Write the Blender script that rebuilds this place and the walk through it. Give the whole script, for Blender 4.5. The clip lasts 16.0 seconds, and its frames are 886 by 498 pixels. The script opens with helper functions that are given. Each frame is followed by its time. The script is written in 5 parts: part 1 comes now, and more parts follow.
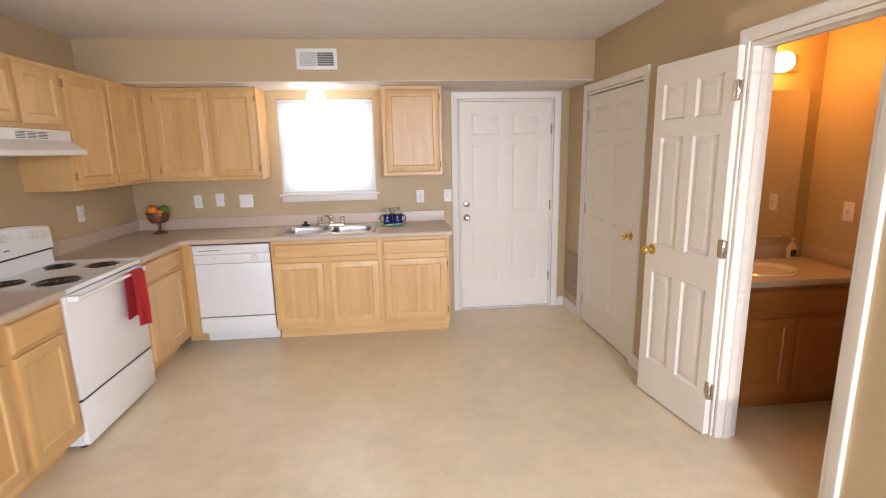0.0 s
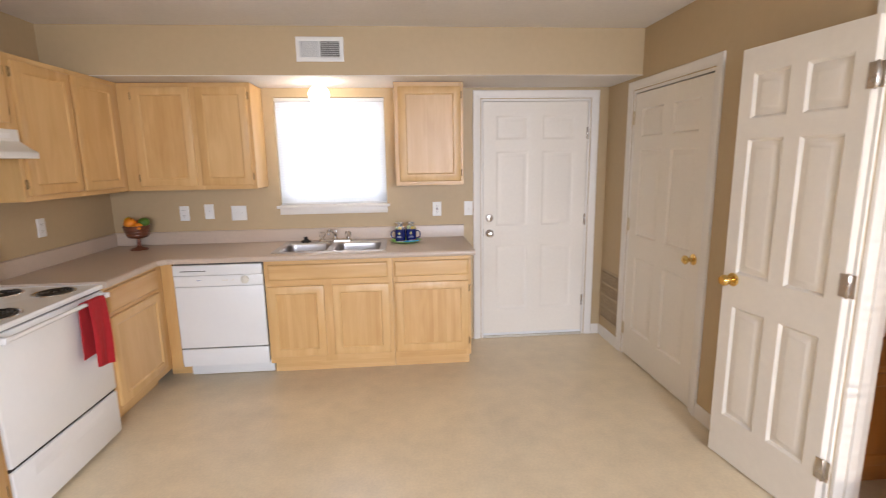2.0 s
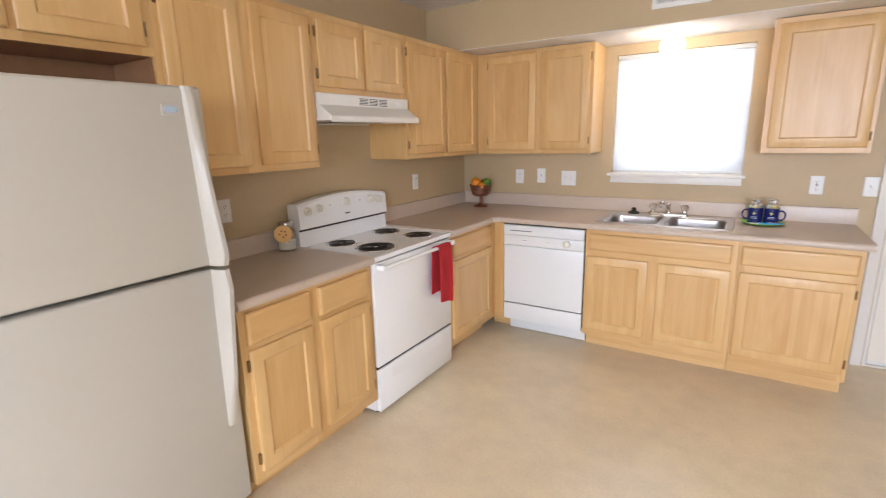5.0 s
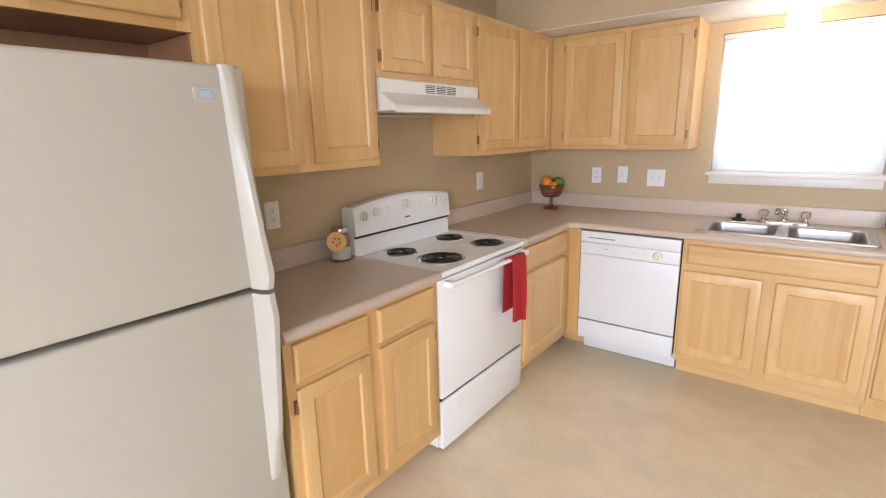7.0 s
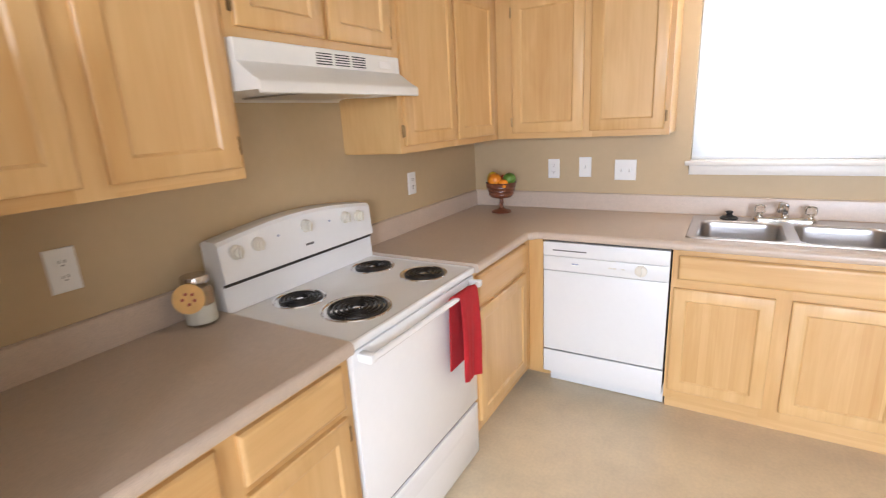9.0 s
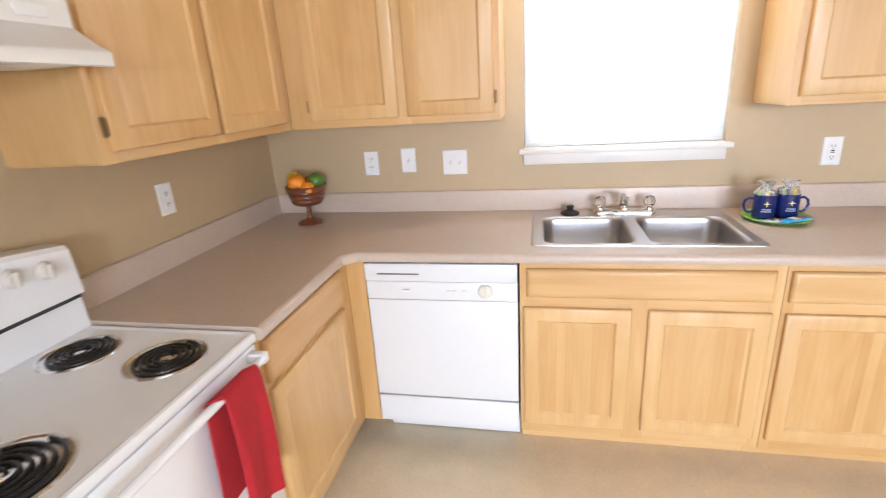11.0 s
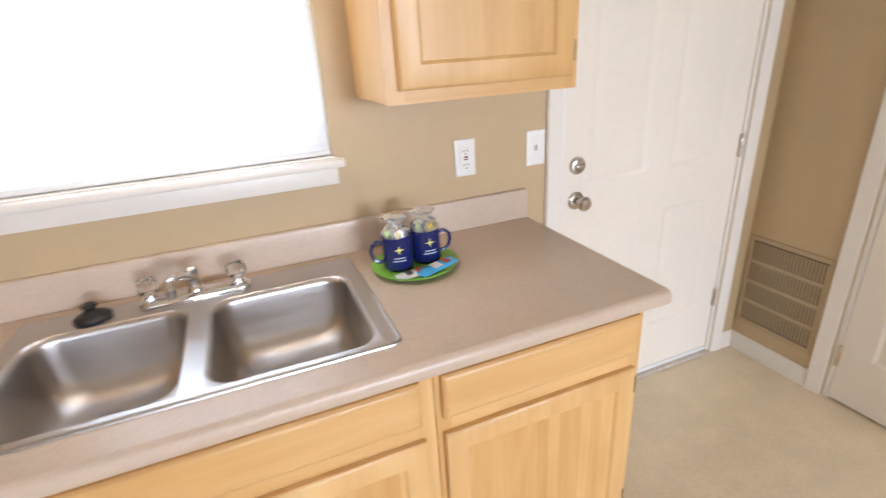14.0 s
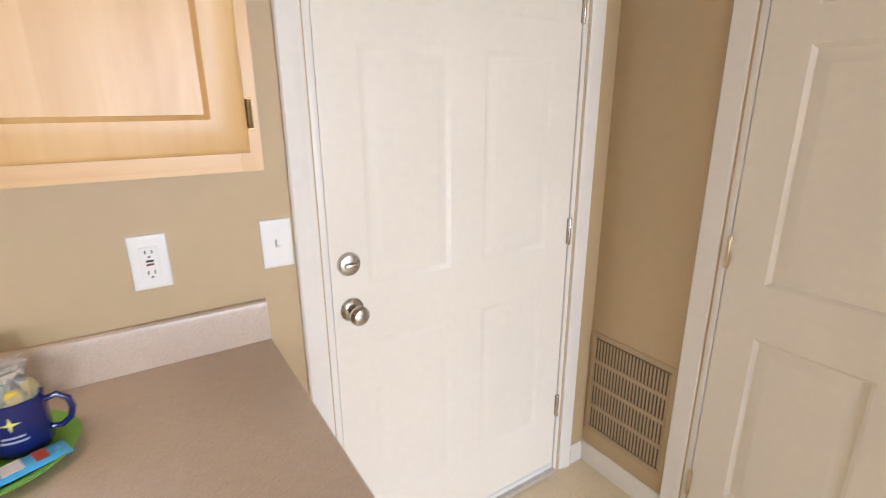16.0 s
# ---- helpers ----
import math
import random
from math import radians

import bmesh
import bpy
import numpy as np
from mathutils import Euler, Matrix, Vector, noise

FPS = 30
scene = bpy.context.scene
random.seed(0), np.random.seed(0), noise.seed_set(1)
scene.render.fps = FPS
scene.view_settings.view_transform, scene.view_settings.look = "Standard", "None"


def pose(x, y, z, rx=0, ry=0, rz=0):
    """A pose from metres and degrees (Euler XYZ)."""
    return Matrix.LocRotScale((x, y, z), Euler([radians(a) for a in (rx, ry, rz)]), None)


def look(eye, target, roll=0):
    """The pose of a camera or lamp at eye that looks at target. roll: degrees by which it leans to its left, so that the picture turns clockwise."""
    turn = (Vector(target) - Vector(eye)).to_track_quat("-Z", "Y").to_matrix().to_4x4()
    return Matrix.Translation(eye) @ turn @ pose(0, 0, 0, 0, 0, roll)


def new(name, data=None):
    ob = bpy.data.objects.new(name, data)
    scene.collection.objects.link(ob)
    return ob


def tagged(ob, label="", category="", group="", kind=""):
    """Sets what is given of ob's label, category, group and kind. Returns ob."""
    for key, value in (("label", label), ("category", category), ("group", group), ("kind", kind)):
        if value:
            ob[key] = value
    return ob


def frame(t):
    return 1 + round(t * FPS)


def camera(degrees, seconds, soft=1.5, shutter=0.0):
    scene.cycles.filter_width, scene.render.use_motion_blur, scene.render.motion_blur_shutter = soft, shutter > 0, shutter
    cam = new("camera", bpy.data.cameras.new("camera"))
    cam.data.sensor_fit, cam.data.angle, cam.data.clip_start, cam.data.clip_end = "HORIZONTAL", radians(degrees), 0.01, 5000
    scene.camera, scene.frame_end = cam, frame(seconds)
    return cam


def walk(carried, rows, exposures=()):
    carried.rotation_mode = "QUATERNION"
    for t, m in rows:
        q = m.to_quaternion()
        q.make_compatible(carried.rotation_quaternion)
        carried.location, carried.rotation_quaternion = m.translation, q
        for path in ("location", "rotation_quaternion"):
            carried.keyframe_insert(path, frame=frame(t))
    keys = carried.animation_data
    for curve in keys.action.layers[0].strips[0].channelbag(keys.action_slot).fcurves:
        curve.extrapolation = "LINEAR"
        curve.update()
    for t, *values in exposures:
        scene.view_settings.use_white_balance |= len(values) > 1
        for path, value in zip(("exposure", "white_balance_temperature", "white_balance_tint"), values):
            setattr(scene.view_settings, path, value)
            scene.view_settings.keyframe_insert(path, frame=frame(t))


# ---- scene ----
cam = camera(85.2, 16.0, soft=1.05, shutter=0.5)
PATH = [
    (0, (0.093, -0.241, 1.547), (0.285, 1.71, 1.15), -1.2),
    (0.5, (0.092, 0.017, 1.548), (0.364, 1.961, 1.161), -0.9),
    (1, (0.09, 0.215, 1.571), (0.418, 2.151, 1.191), -0.8),
    (1.5, (0.086, 0.315, 1.559), (0.373, 2.261, 1.193), -0.8),
    (2, (0.051, 0.34, 1.527), (0.214, 2.3, 1.167), -0.9),
    (2.5, (0.067, 0.378, 1.52), (0.023, 2.341, 1.14), -1.0),
    (3, (0.066, 0.455, 1.508), (-0.194, 2.397, 1.106), -1.0),
    (3.5, (0.055, 0.516, 1.492), (-0.422, 2.412, 1.073), -1.2),
    (4, (0.032, 0.538, 1.481), (-0.647, 2.369, 1.049), -1.2),
    (4.5, (0.03, 0.545, 1.487), (-0.864, 2.276, 1.035), -1.3),
    (5, (-0.03, 0.489, 1.485), (-1.074, 2.133, 1.032), -1.3),
    (7.5, (-0.461, 0.86, 1.482), (-1.655, 2.394, 1.01), -1.4),
    (8, (-0.566, 1.009, 1.482), (-1.732, 2.562, 1.003), -1.9),
    (10.5, (-0.843, 1.899, 1.473), (-1.409, 3.718, 0.867), -3.8),
    (11, (-0.846, 2.014, 1.478), (-1.241, 3.871, 0.848), -3.6),
    (11.5, (-0.856, 2.183, 1.48), (-1.051, 4.058, 0.812), -3.2),
    (12, (-0.797, 2.365, 1.487), (-0.826, 4.233, 0.774), -3.2),
    (12.5, (-0.676, 2.524, 1.477), (-0.588, 4.382, 0.741), -3.7),
    (13, (-0.522, 2.659, 1.473), (-0.339, 4.501, 0.714), -4.8),
    (13.5, (-0.405, 2.773, 1.446), (-0.006, 4.583, 0.695), -4.9),
    (14, (-0.298, 2.915, 1.457), (0.374, 4.638, 0.695), -3.7),
    (14.5, (-0.202, 3.022, 1.474), (0.709, 4.63, 0.709), -2.1),
    (15, (-0.019, 3.111, 1.452), (1.021, 4.656, 0.723), -1.4),
    (15.5, (0.198, 3.127, 1.473), (1.25, 4.68, 0.779), -0.7),
    (16, (0.336, 3.159, 1.45), (1.368, 4.773, 0.875), -0.4),
]
EXPOSURE = [(0, -0.36, 6450, 16), (2, -0.4, 6400, 15), (3.5, -0.46, 6350, 14), (5, -0.25, 6200, 13), (8, -0.06, 6150, 13), (10.5, 0.2, 5950, 12), (13, 0.05, 6100, 12), (14.5, 0.0, 6250, 12), (16, 0.0, 6300, 12)]
walk(cam, [(t, look(eye, target, roll)) for t, eye, target, roll in PATH], EXPOSURE)

# ---------------------------------------------------------------- light
WORLD = bpy.data.worlds.new("sky")
scene.world = WORLD
WORLD.use_nodes = True
SKY = WORLD.node_tree.nodes.new("ShaderNodeTexSky")
SKY.sky_type = "NISHITA"
SKY.sun_disc = False
SUN_WAY = Vector((0.26, 0.965, -0.035)).normalized()
SKY.sun_elevation = radians(2.0)
SKY.sun_rotation = radians(195.0)
WORLD.node_tree.links.new(SKY.outputs[0], WORLD.node_tree.nodes["Background"].inputs[0])
WORLD.node_tree.nodes["Background"].inputs[1].default_value = 0.12


def lamp(name, kind, energy, colour, place, target, size=(1, 1), radius=0.05):
    data = bpy.data.lights.new(name, kind)
    data.energy, data.color = energy, colour
    if kind == "AREA":
        data.shape, data.size, data.size_y = "RECTANGLE", size[0], size[1]
    elif kind == "POINT":
        data.shadow_soft_size = radius
    ob = new(name, data)
    ob.matrix_world = look(place, target)
    return ob


sun = lamp("sun", "SUN", 2.4, (1.0, 0.93, 0.82), (0, -6, 3), tuple(Vector((0, -6, 3)) + SUN_WAY))
sun.data.angle = radians(0.25)
# sky in the kitchen window; the other three fill lights sit in added, unseen windows
lamp("kitchen_window_daylight", "AREA", 23, (0.74, 0.85, 1.0), (-0.51, 4.47, 1.615), (-0.51, 0, 1.5), (0.9, 0.9))
lamp("east_fill_light", "AREA", 48, (0.82, 0.89, 1.0), (1.70, -0.75, 1.5), (-2.2, 1.4, 0.8), (1.5, 1.4))
south_light = lamp("south_fill_light", "AREA", 165, (0.80, 0.875, 1.0), (1.11, -3.54, 1.5), (0.5, 0.6, -0.6), (1.2, 1.45))
west_light = lamp("southwest_fill_light", "AREA", 54, (0.80, 0.875, 1.0), (-1.05, -3.54, 1.5), (0.0, 0.6, -0.6), (1.25, 1.45))
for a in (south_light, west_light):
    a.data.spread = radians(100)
lamp("globe_bulb", "POINT", 6.5, (1.0, 0.84, 0.64), (-0.52, 4.0, 2.01), (0, 0, 0), radius=0.06)
lamp("vanity_bulb", "POINT", 10.0, (1.0, 0.35, 0.026), (2.44, 2.50, 2.03), (0, 0, 0), radius=0.06)

# ---------------------------------------------------------------- materials


def material(name, colour, rough=0.5, metal=0.0, spread=0.08, scale=6.0, bump=0.0, bump_scale=60.0, coat=0.0, speck=0.0, speck_scale=300.0, detail_scale=40.0):
    """A painted, moulded or metal surface: broad and fine variation of tone, gloss wear and a fine relief."""
    m = bpy.data.materials.new(name)
    m.use_nodes = True
    n, l = m.node_tree.nodes, m.node_tree.links
    b = n["Principled BSDF"]
    b.inputs["Roughness"].default_value, b.inputs["Metallic"].default_value = rough, metal
    b.inputs["Coat Weight"].default_value = coat
    co = n.new("ShaderNodeTexCoord")
    big = n.new("ShaderNodeTexNoise")
    big.inputs["Scale"].default_value, big.inputs["Detail"].default_value = scale, 4
    fine = n.new("ShaderNodeTexNoise")
    fine.inputs["Scale"].default_value, fine.inputs["Detail"].default_value = detail_scale, 5
    for tex in (big, fine):
        l.new(co.outputs["Object"], tex.inputs["Vector"])
    mix = n.new("ShaderNodeMath")
    mix.operation = "MULTIPLY_ADD"
    mix.inputs[1].default_value = 0.45
    l.new(fine.outputs["Fac"], mix.inputs[0])
    half = n.new("ShaderNodeMath")
    half.operation = "MULTIPLY"
    half.inputs[1].default_value = 0.55
    l.new(big.outputs["Fac"], half.inputs[0])
    l.new(half.outputs[0], mix.inputs[2])
    ramp = n.new("ShaderNodeValToRGB")
    ramp.color_ramp.elements[0].position, ramp.color_ramp.elements[1].position = 0.3, 0.7
    for e, k in zip(ramp.color_ramp.elements, (1 - spread, 1 + spread * 0.6)):
        e.color = (*[min(1, c * k) for c in colour], 1)
    l.new(mix.outputs[0], ramp.inputs[0])
    out = ramp.outputs[0]
    if speck:
        sp = n.new("ShaderNodeTexNoise")
        sp.inputs["Scale"].default_value, sp.inputs["Detail"].default_value = speck_scale, 2
        l.new(co.outputs["Object"], sp.inputs["Vector"])
        sr = n.new("ShaderNodeValToRGB")
        sr.color_ramp.elements[0].position, sr.color_ramp.elements[1].position = 0.36, 0.64
        sr.color_ramp.elements[0].color = (1 - speck, 1 - speck, 1 - speck, 1)
        sr.color_ramp.elements[1].color = (1, 1, 1, 1)
        l.new(sp.outputs["Fac"], sr.inputs[0])
        mul = n.new("ShaderNodeMix")
        mul.data_type, mul.blend_type = "RGBA", "MULTIPLY"
        mul.inputs["Factor"].default_value = 1
        l.new(out, mul.inputs["A"])
        l.new(sr.outputs[0], mul.inputs["B"])
        out = mul.outputs["Result"]
    l.new(out, b.inputs["Base Color"])
    rr = n.new("ShaderNodeMapRange")
    rr.inputs["To Min"].default_value, rr.inputs["To Max"].default_value = max(0.02, rough * 0.85), min(1, rough * 1.2)
    l.new(big.outputs["Fac"], rr.inputs["Value"])
    l.new(rr.outputs[0], b.inputs["Roughness"])
    if bump:
        bt = n.new("ShaderNodeTexNoise")
        bt.inputs["Scale"].default_value, bt.inputs["Detail"].default_value = bump_scale, 3
        l.new(co.outputs["Object"], bt.inputs["Vector"])
        bn = n.new("ShaderNodeBump")
        bn.inputs["Strength"].default_value, bn.inputs["Distance"].default_value = bump, 0.004
        l.new(bt.outputs["Fac"], bn.inputs["Height"])
        l.new(bn.outputs[0], b.inputs["Normal"])
    return m


def wood(name, light, dark, axis="Z", rough=0.38, strip=0.06, bands=0.12):
    """Clear-coated maple: boards of slightly different tone, grain along one axis, a few warm streaks."""
    m = bpy.data.materials.new(name)
    m.use_nodes = True
    n, l = m.node_tree.nodes, m.node_tree.links
    b = n["Principled BSDF"]
    b.inputs["Coat Weight"].default_value, b.inputs["Coat Roughness"].default_value = 0.3, 0.32
    co = n.new("ShaderNodeTexCoord")
    info = n.new("ShaderNodeObjectInfo")
    off = n.new("ShaderNodeVectorMath")
    off.operation = "MULTIPLY_ADD"
    off.inputs[1].default_value = (7, 7, 7)
    rnd = n.new("ShaderNodeCombineXYZ")
    for i in range(3):
        l.new(info.outputs["Random"], rnd.inputs[i])
    l.new(rnd.outputs[0], off.inputs[0])
    l.new(co.outputs["Object"], off.inputs[2])
    grain_scale = {"Z": (22, 22, 0.9), "X": (0.9, 22, 22)}[axis]
    figure_scale = {"Z": (5, 5, 1.1), "X": (1.1, 5, 5)}[axis]
    texes = []
    for sc, base, detail, dist in ((grain_scale, 3.0, 6, 0.6), (figure_scale, 1.6, 3, 1.2)):
        mp = n.new("ShaderNodeMapping")
        mp.inputs["Scale"].default_value = sc
        l.new(off.outputs[0], mp.inputs["Vector"])
        tx = n.new("ShaderNodeTexNoise")
        tx.inputs["Scale"].default_value, tx.inputs["Detail"].default_value, tx.inputs["Distortion"].default_value = base, detail, dist
        l.new(mp.outputs[0], tx.inputs["Vector"])
        texes.append(tx)
    # glued strips
    sep = n.new("ShaderNodeSeparateXYZ")
    l.new(off.outputs[0], sep.inputs[0])
    cell = n.new("ShaderNodeMath")
    cell.operation = "DIVIDE"
    cell.inputs[1].default_value = strip
    l.new(sep.outputs[{"Z": 0, "X": 2}[axis]], cell.inputs[0])
    fl = n.new("ShaderNodeMath")
    fl.operation = "FLOOR"
    l.new(cell.outputs[0], fl.inputs[0])
    white = n.new("ShaderNodeTexWhiteNoise")
    white.noise_dimensions = "1D"
    l.new(fl.outputs[0], white.inputs["W"])
    def madd(a, k, c):
        x = n.new("ShaderNodeMath")
        x.operation = "MULTIPLY_ADD"
        l.new(a, x.inputs[0])
        x.inputs[1].default_value = k
        if isinstance(c, float):
            x.inputs[2].default_value = c
        else:
            l.new(c, x.inputs[2])
        return x.outputs[0]
    f = madd(white.outputs["Value"], bands, madd(texes[0].outputs["Fac"], 0.3, madd(texes[1].outputs["Fac"], 0.62, madd(info.outputs["Random"], 0.2, -0.12 - bands / 2))))
    ramp = n.new("ShaderNodeValToRGB")
    ramp.color_ramp.elements[0].position, ramp.color_ramp.elements[1].position = 0.18, 0.8
    ramp.color_ramp.elements[0].color, ramp.color_ramp.elements[1].color = (*light, 1), (*dark, 1)
    l.new(f, ramp.inputs[0])
    l.new(ramp.outputs[0], b.inputs["Base Color"])
    rr = n.new("ShaderNodeMapRange")
    rr.inputs["To Min"].default_value, rr.inputs["To Max"].default_value = rough - 0.08, rough + 0.1
    l.new(texes[0].outputs["Fac"], rr.inputs["Value"])
    l.new(rr.outputs[0], b.inputs["Roughness"])
    bn = n.new("ShaderNodeBump")
    bn.inputs["Strength"].default_value, bn.inputs["Distance"].default_value = 0.08, 0.001
    l.new(texes[0].outputs["Fac"], bn.inputs["Height"])
    l.new(bn.outputs[0], b.inputs["Normal"])
    return m


def glass(name, colour=(1, 1, 1), rough=0.0):
    m = bpy.data.materials.new(name)
    m.use_nodes = True
    b = m.node_tree.nodes["Principled BSDF"]
    b.inputs["Base Color"].default_value = (*colour, 1)
    b.inputs["Transmission Weight"].default_value, b.inputs["Roughness"].default_value, b.inputs["IOR"].default_value = 1, rough, 1.45
    return m


def thin_glass(name, gloss=0.07):
    """Thin clear jar glass: lets light straight through, with a faint gloss."""
    m = bpy.data.materials.new(name)
    m.use_nodes = True
    n, l = m.node_tree.nodes, m.node_tree.links
    n.remove(n["Principled BSDF"])
    clear, shine, mix = n.new("ShaderNodeBsdfTransparent"), n.new("ShaderNodeBsdfGlossy"), n.new("ShaderNodeMixShader")
    clear.inputs["Color"].default_value = (0.97, 0.98, 0.97, 1)
    shine.inputs["Roughness"].default_value = 0.04
    mix.inputs[0].default_value = gloss
    l.new(clear.outputs[0], mix.inputs[1])
    l.new(shine.outputs[0], mix.inputs[2])
    l.new(mix.outputs[0], n["Material Output"].inputs["Surface"])
    return m


def glow(name, colour, strength):
    m = bpy.data.materials.new(name)
    m.use_nodes = True
    b = m.node_tree.nodes["Principled BSDF"]
    b.inputs["Base Color"].default_value = (0.9, 0.88, 0.84, 1)
    b.inputs["Emission Color"].default_value, b.inputs["Emission Strength"].default_value = (*colour, 1), strength
    return m


def translucent(name, colour, share=0.5):
    m = bpy.data.materials.new(name)
    m.use_nodes = True
    n, l = m.node_tree.nodes, m.node_tree.links
    b = n["Principled BSDF"]
    b.inputs["Base Color"].default_value, b.inputs["Roughness"].default_value = (*colour, 1), 0.45
    t = n.new("ShaderNodeBsdfTranslucent")
    t.inputs["Color"].default_value = (*colour, 1)
    mx = n.new("ShaderNodeMixShader")
    mx.inputs[0].default_value = share
    l.new(b.outputs[0], mx.inputs[1])
    l.new(t.outputs[0], mx.inputs[2])
    l.new(mx.outputs[0], n["Material Output"].inputs[0])
    return m


WALL = material("tan_wall_paint", (0.518, 0.392, 0.230), 0.5, spread=0.05, scale=1.5, bump=0.12, bump_scale=220, detail_scale=25)
CEIL = material("ceiling_texture", (0.78, 0.74, 0.70), 0.9, spread=0.06, scale=3, bump=0.9, bump_scale=170)
TRIM = material("white_trim_paint", (0.79, 0.75, 0.69), 0.35, spread=0.04, scale=3, bump=0.03, bump_scale=90)
DOOR = material("white_door_paint", (0.80, 0.745, 0.655), 0.4, spread=0.04, scale=2.5, bump=0.05, bump_scale=140)
FLOOR = material("beige_vinyl_floor", (0.80, 0.668, 0.465), 0.31, spread=0.12, scale=2.6, bump=0.05, bump_scale=60, speck=0.06, speck_scale=70, detail_scale=9)
MAPLE = wood("maple_upright_grain", (0.72, 0.475, 0.212), (0.53, 0.285, 0.085))
MAPLE_H = wood("maple_level_grain", (0.72, 0.475, 0.212), (0.53, 0.285, 0.085), "X", strip=0.09)
MAPLE_STRIPS = wood("maple_glued_strips", (0.72, 0.475, 0.212), (0.53, 0.285, 0.085), strip=0.032, bands=0.24)
# raw brown wood, with the shade of the niche mixed into its colour
SHADE_WOOD = wood("raw_wood_in_shade", (0.30, 0.15, 0.07), (0.20, 0.09, 0.04))
LAMINATE = material("taupe_laminate", (0.60, 0.482, 0.38), 0.32, spread=0.06, scale=5, speck=0.16, speck_scale=420)
ENAMEL = material("white_enamel", (0.87, 0.87, 0.865), 0.22, spread=0.02, scale=3, coat=0.2)
DW_WHITE = material("dishwasher_white", (0.75, 0.75, 0.735), 0.3, spread=0.02, scale=3, coat=0.1)
BISQUE = material("bisque_textured_steel", (0.50, 0.465, 0.40), 0.34, spread=0.03, scale=4, bump=0.12, bump_scale=420)
HOOD_W = material("almond_enamel", (0.76, 0.74, 0.69), 0.3, spread=0.03, scale=4)
BLACK = material("black_rubber", (0.012, 0.012, 0.012), 0.5, spread=0.3, scale=20)
COIL = material("black_coil_metal", (0.05, 0.047, 0.045), 0.28, metal=0.7, spread=0.3, scale=30)
CHROME = material("chrome", (0.75, 0.75, 0.76), 0.08, metal=1, spread=0.04, scale=12)
STEEL = material("brushed_steel", (0.54, 0.52, 0.51), 0.31, metal=1, spread=0.03, scale=2)
NICKEL = material("satin_nickel", (0.56, 0.52, 0.48), 0.26, metal=1, spread=0.05, scale=15)
BRASS = material("polished_brass", (0.78, 0.55, 0.20), 0.16, metal=1, spread=0.08, scale=20)
PALE_BRASS = material("pale_worn_brass", (0.60, 0.50, 0.35), 0.3, metal=1, spread=0.1, scale=20)
OLD_BRASS = material("dull_brass_hinge", (0.30, 0.20, 0.09), 0.4, metal=0.9, spread=0.2, scale=40)
PLATE = material("white_plastic", (0.82, 0.81, 0.78), 0.35, spread=0.02, scale=8)
SLOT = material("dark_slot", (0.05, 0.045, 0.04), 0.6, spread=0.2, scale=30)
KNOB_P = material("ivory_plastic", (0.72, 0.68, 0.58), 0.35, spread=0.03, scale=15)
RED = material("red_cotton", (0.46, 0.013, 0.020), 0.9, spread=0.15, scale=12, bump=0.5, bump_scale=600)
BLUE = material("cobalt_glaze", (0.009, 0.016, 0.12), 0.15, spread=0.06, scale=15, coat=0.3)
GREEN = material("green_plastic", (0.22, 0.50, 0.06), 0.35, spread=0.05, scale=10)
YELLOW = material("pale_yellow_print", (0.75, 0.72, 0.22), 0.4, spread=0.05, scale=20)
GREY_PRINT = material("grey_print", (0.38, 0.42, 0.55), 0.5, spread=0.05, scale=20)
DARK_PRINT = material("dark_print", (0.05, 0.05, 0.06), 0.5, spread=0.1, scale=20)
SKYBLUE = material("sky_blue_foil", (0.08, 0.42, 0.78), 0.25, spread=0.2, scale=30, bump=0.4, bump_scale=60)
PALE_FOIL = material("white_foil", (0.75, 0.74, 0.74), 0.25, spread=0.1, scale=30, bump=0.5, bump_scale=80)
REDFOIL = material("red_foil", (0.45, 0.08, 0.05), 0.3, spread=0.15, scale=30)
LEAFGREEN = material("pale_green_wrapper", (0.42, 0.62, 0.25), 0.4, spread=0.2, scale=30)
CANDY = material("yellow_candy", (0.80, 0.58, 0.05), 0.35, spread=0.15, scale=25)
BOWLWOOD = wood("reddish_brown_wood", (0.22, 0.07, 0.03), (0.10, 0.025, 0.012), "X", rough=0.32)
ORANGE = material("orange_peel", (0.85, 0.27, 0.015), 0.42, spread=0.12, scale=14, bump=0.25, bump_scale=150)
LEMON = material("lemon_peel", (0.85, 0.62, 0.04), 0.4, spread=0.1, scale=14, bump=0.2, bump_scale=120)
APPLE_G = material("green_apple_skin", (0.10, 0.22, 0.03), 0.3, spread=0.3, scale=10)
APPLE_R = material("red_apple_skin", (0.45, 0.05, 0.03), 0.3, spread=0.3, scale=10)
POWDER = material("cream_powder", (0.80, 0.75, 0.66), 0.9, spread=0.12, scale=30)
TAG = material("tan_paper_tag", (0.85, 0.52, 0.19), 0.7, spread=0.1, scale=30)
MIRROR = material("mirror_silver", (0.88, 0.88, 0.88), 0.02, metal=1, spread=0.01, scale=2)
CERAMIC = material("almond_porcelain", (0.74, 0.68, 0.55), 0.12, spread=0.02, scale=4, coat=0.3)
GRILLE = material("tan_painted_metal", (0.46, 0.35, 0.215), 0.5, spread=0.06, scale=12)
VINYL = material("white_vinyl", (0.75, 0.75, 0.735), 0.35, spread=0.02, scale=6)
GRASS = material("grass", (0.07, 0.10, 0.03), 0.9, spread=0.4, scale=0.8, bump=0.8, bump_scale=30)
BRONZE = material("worn_threshold_metal", (0.58, 0.53, 0.46), 0.45, metal=0.25, spread=0.15, scale=20)
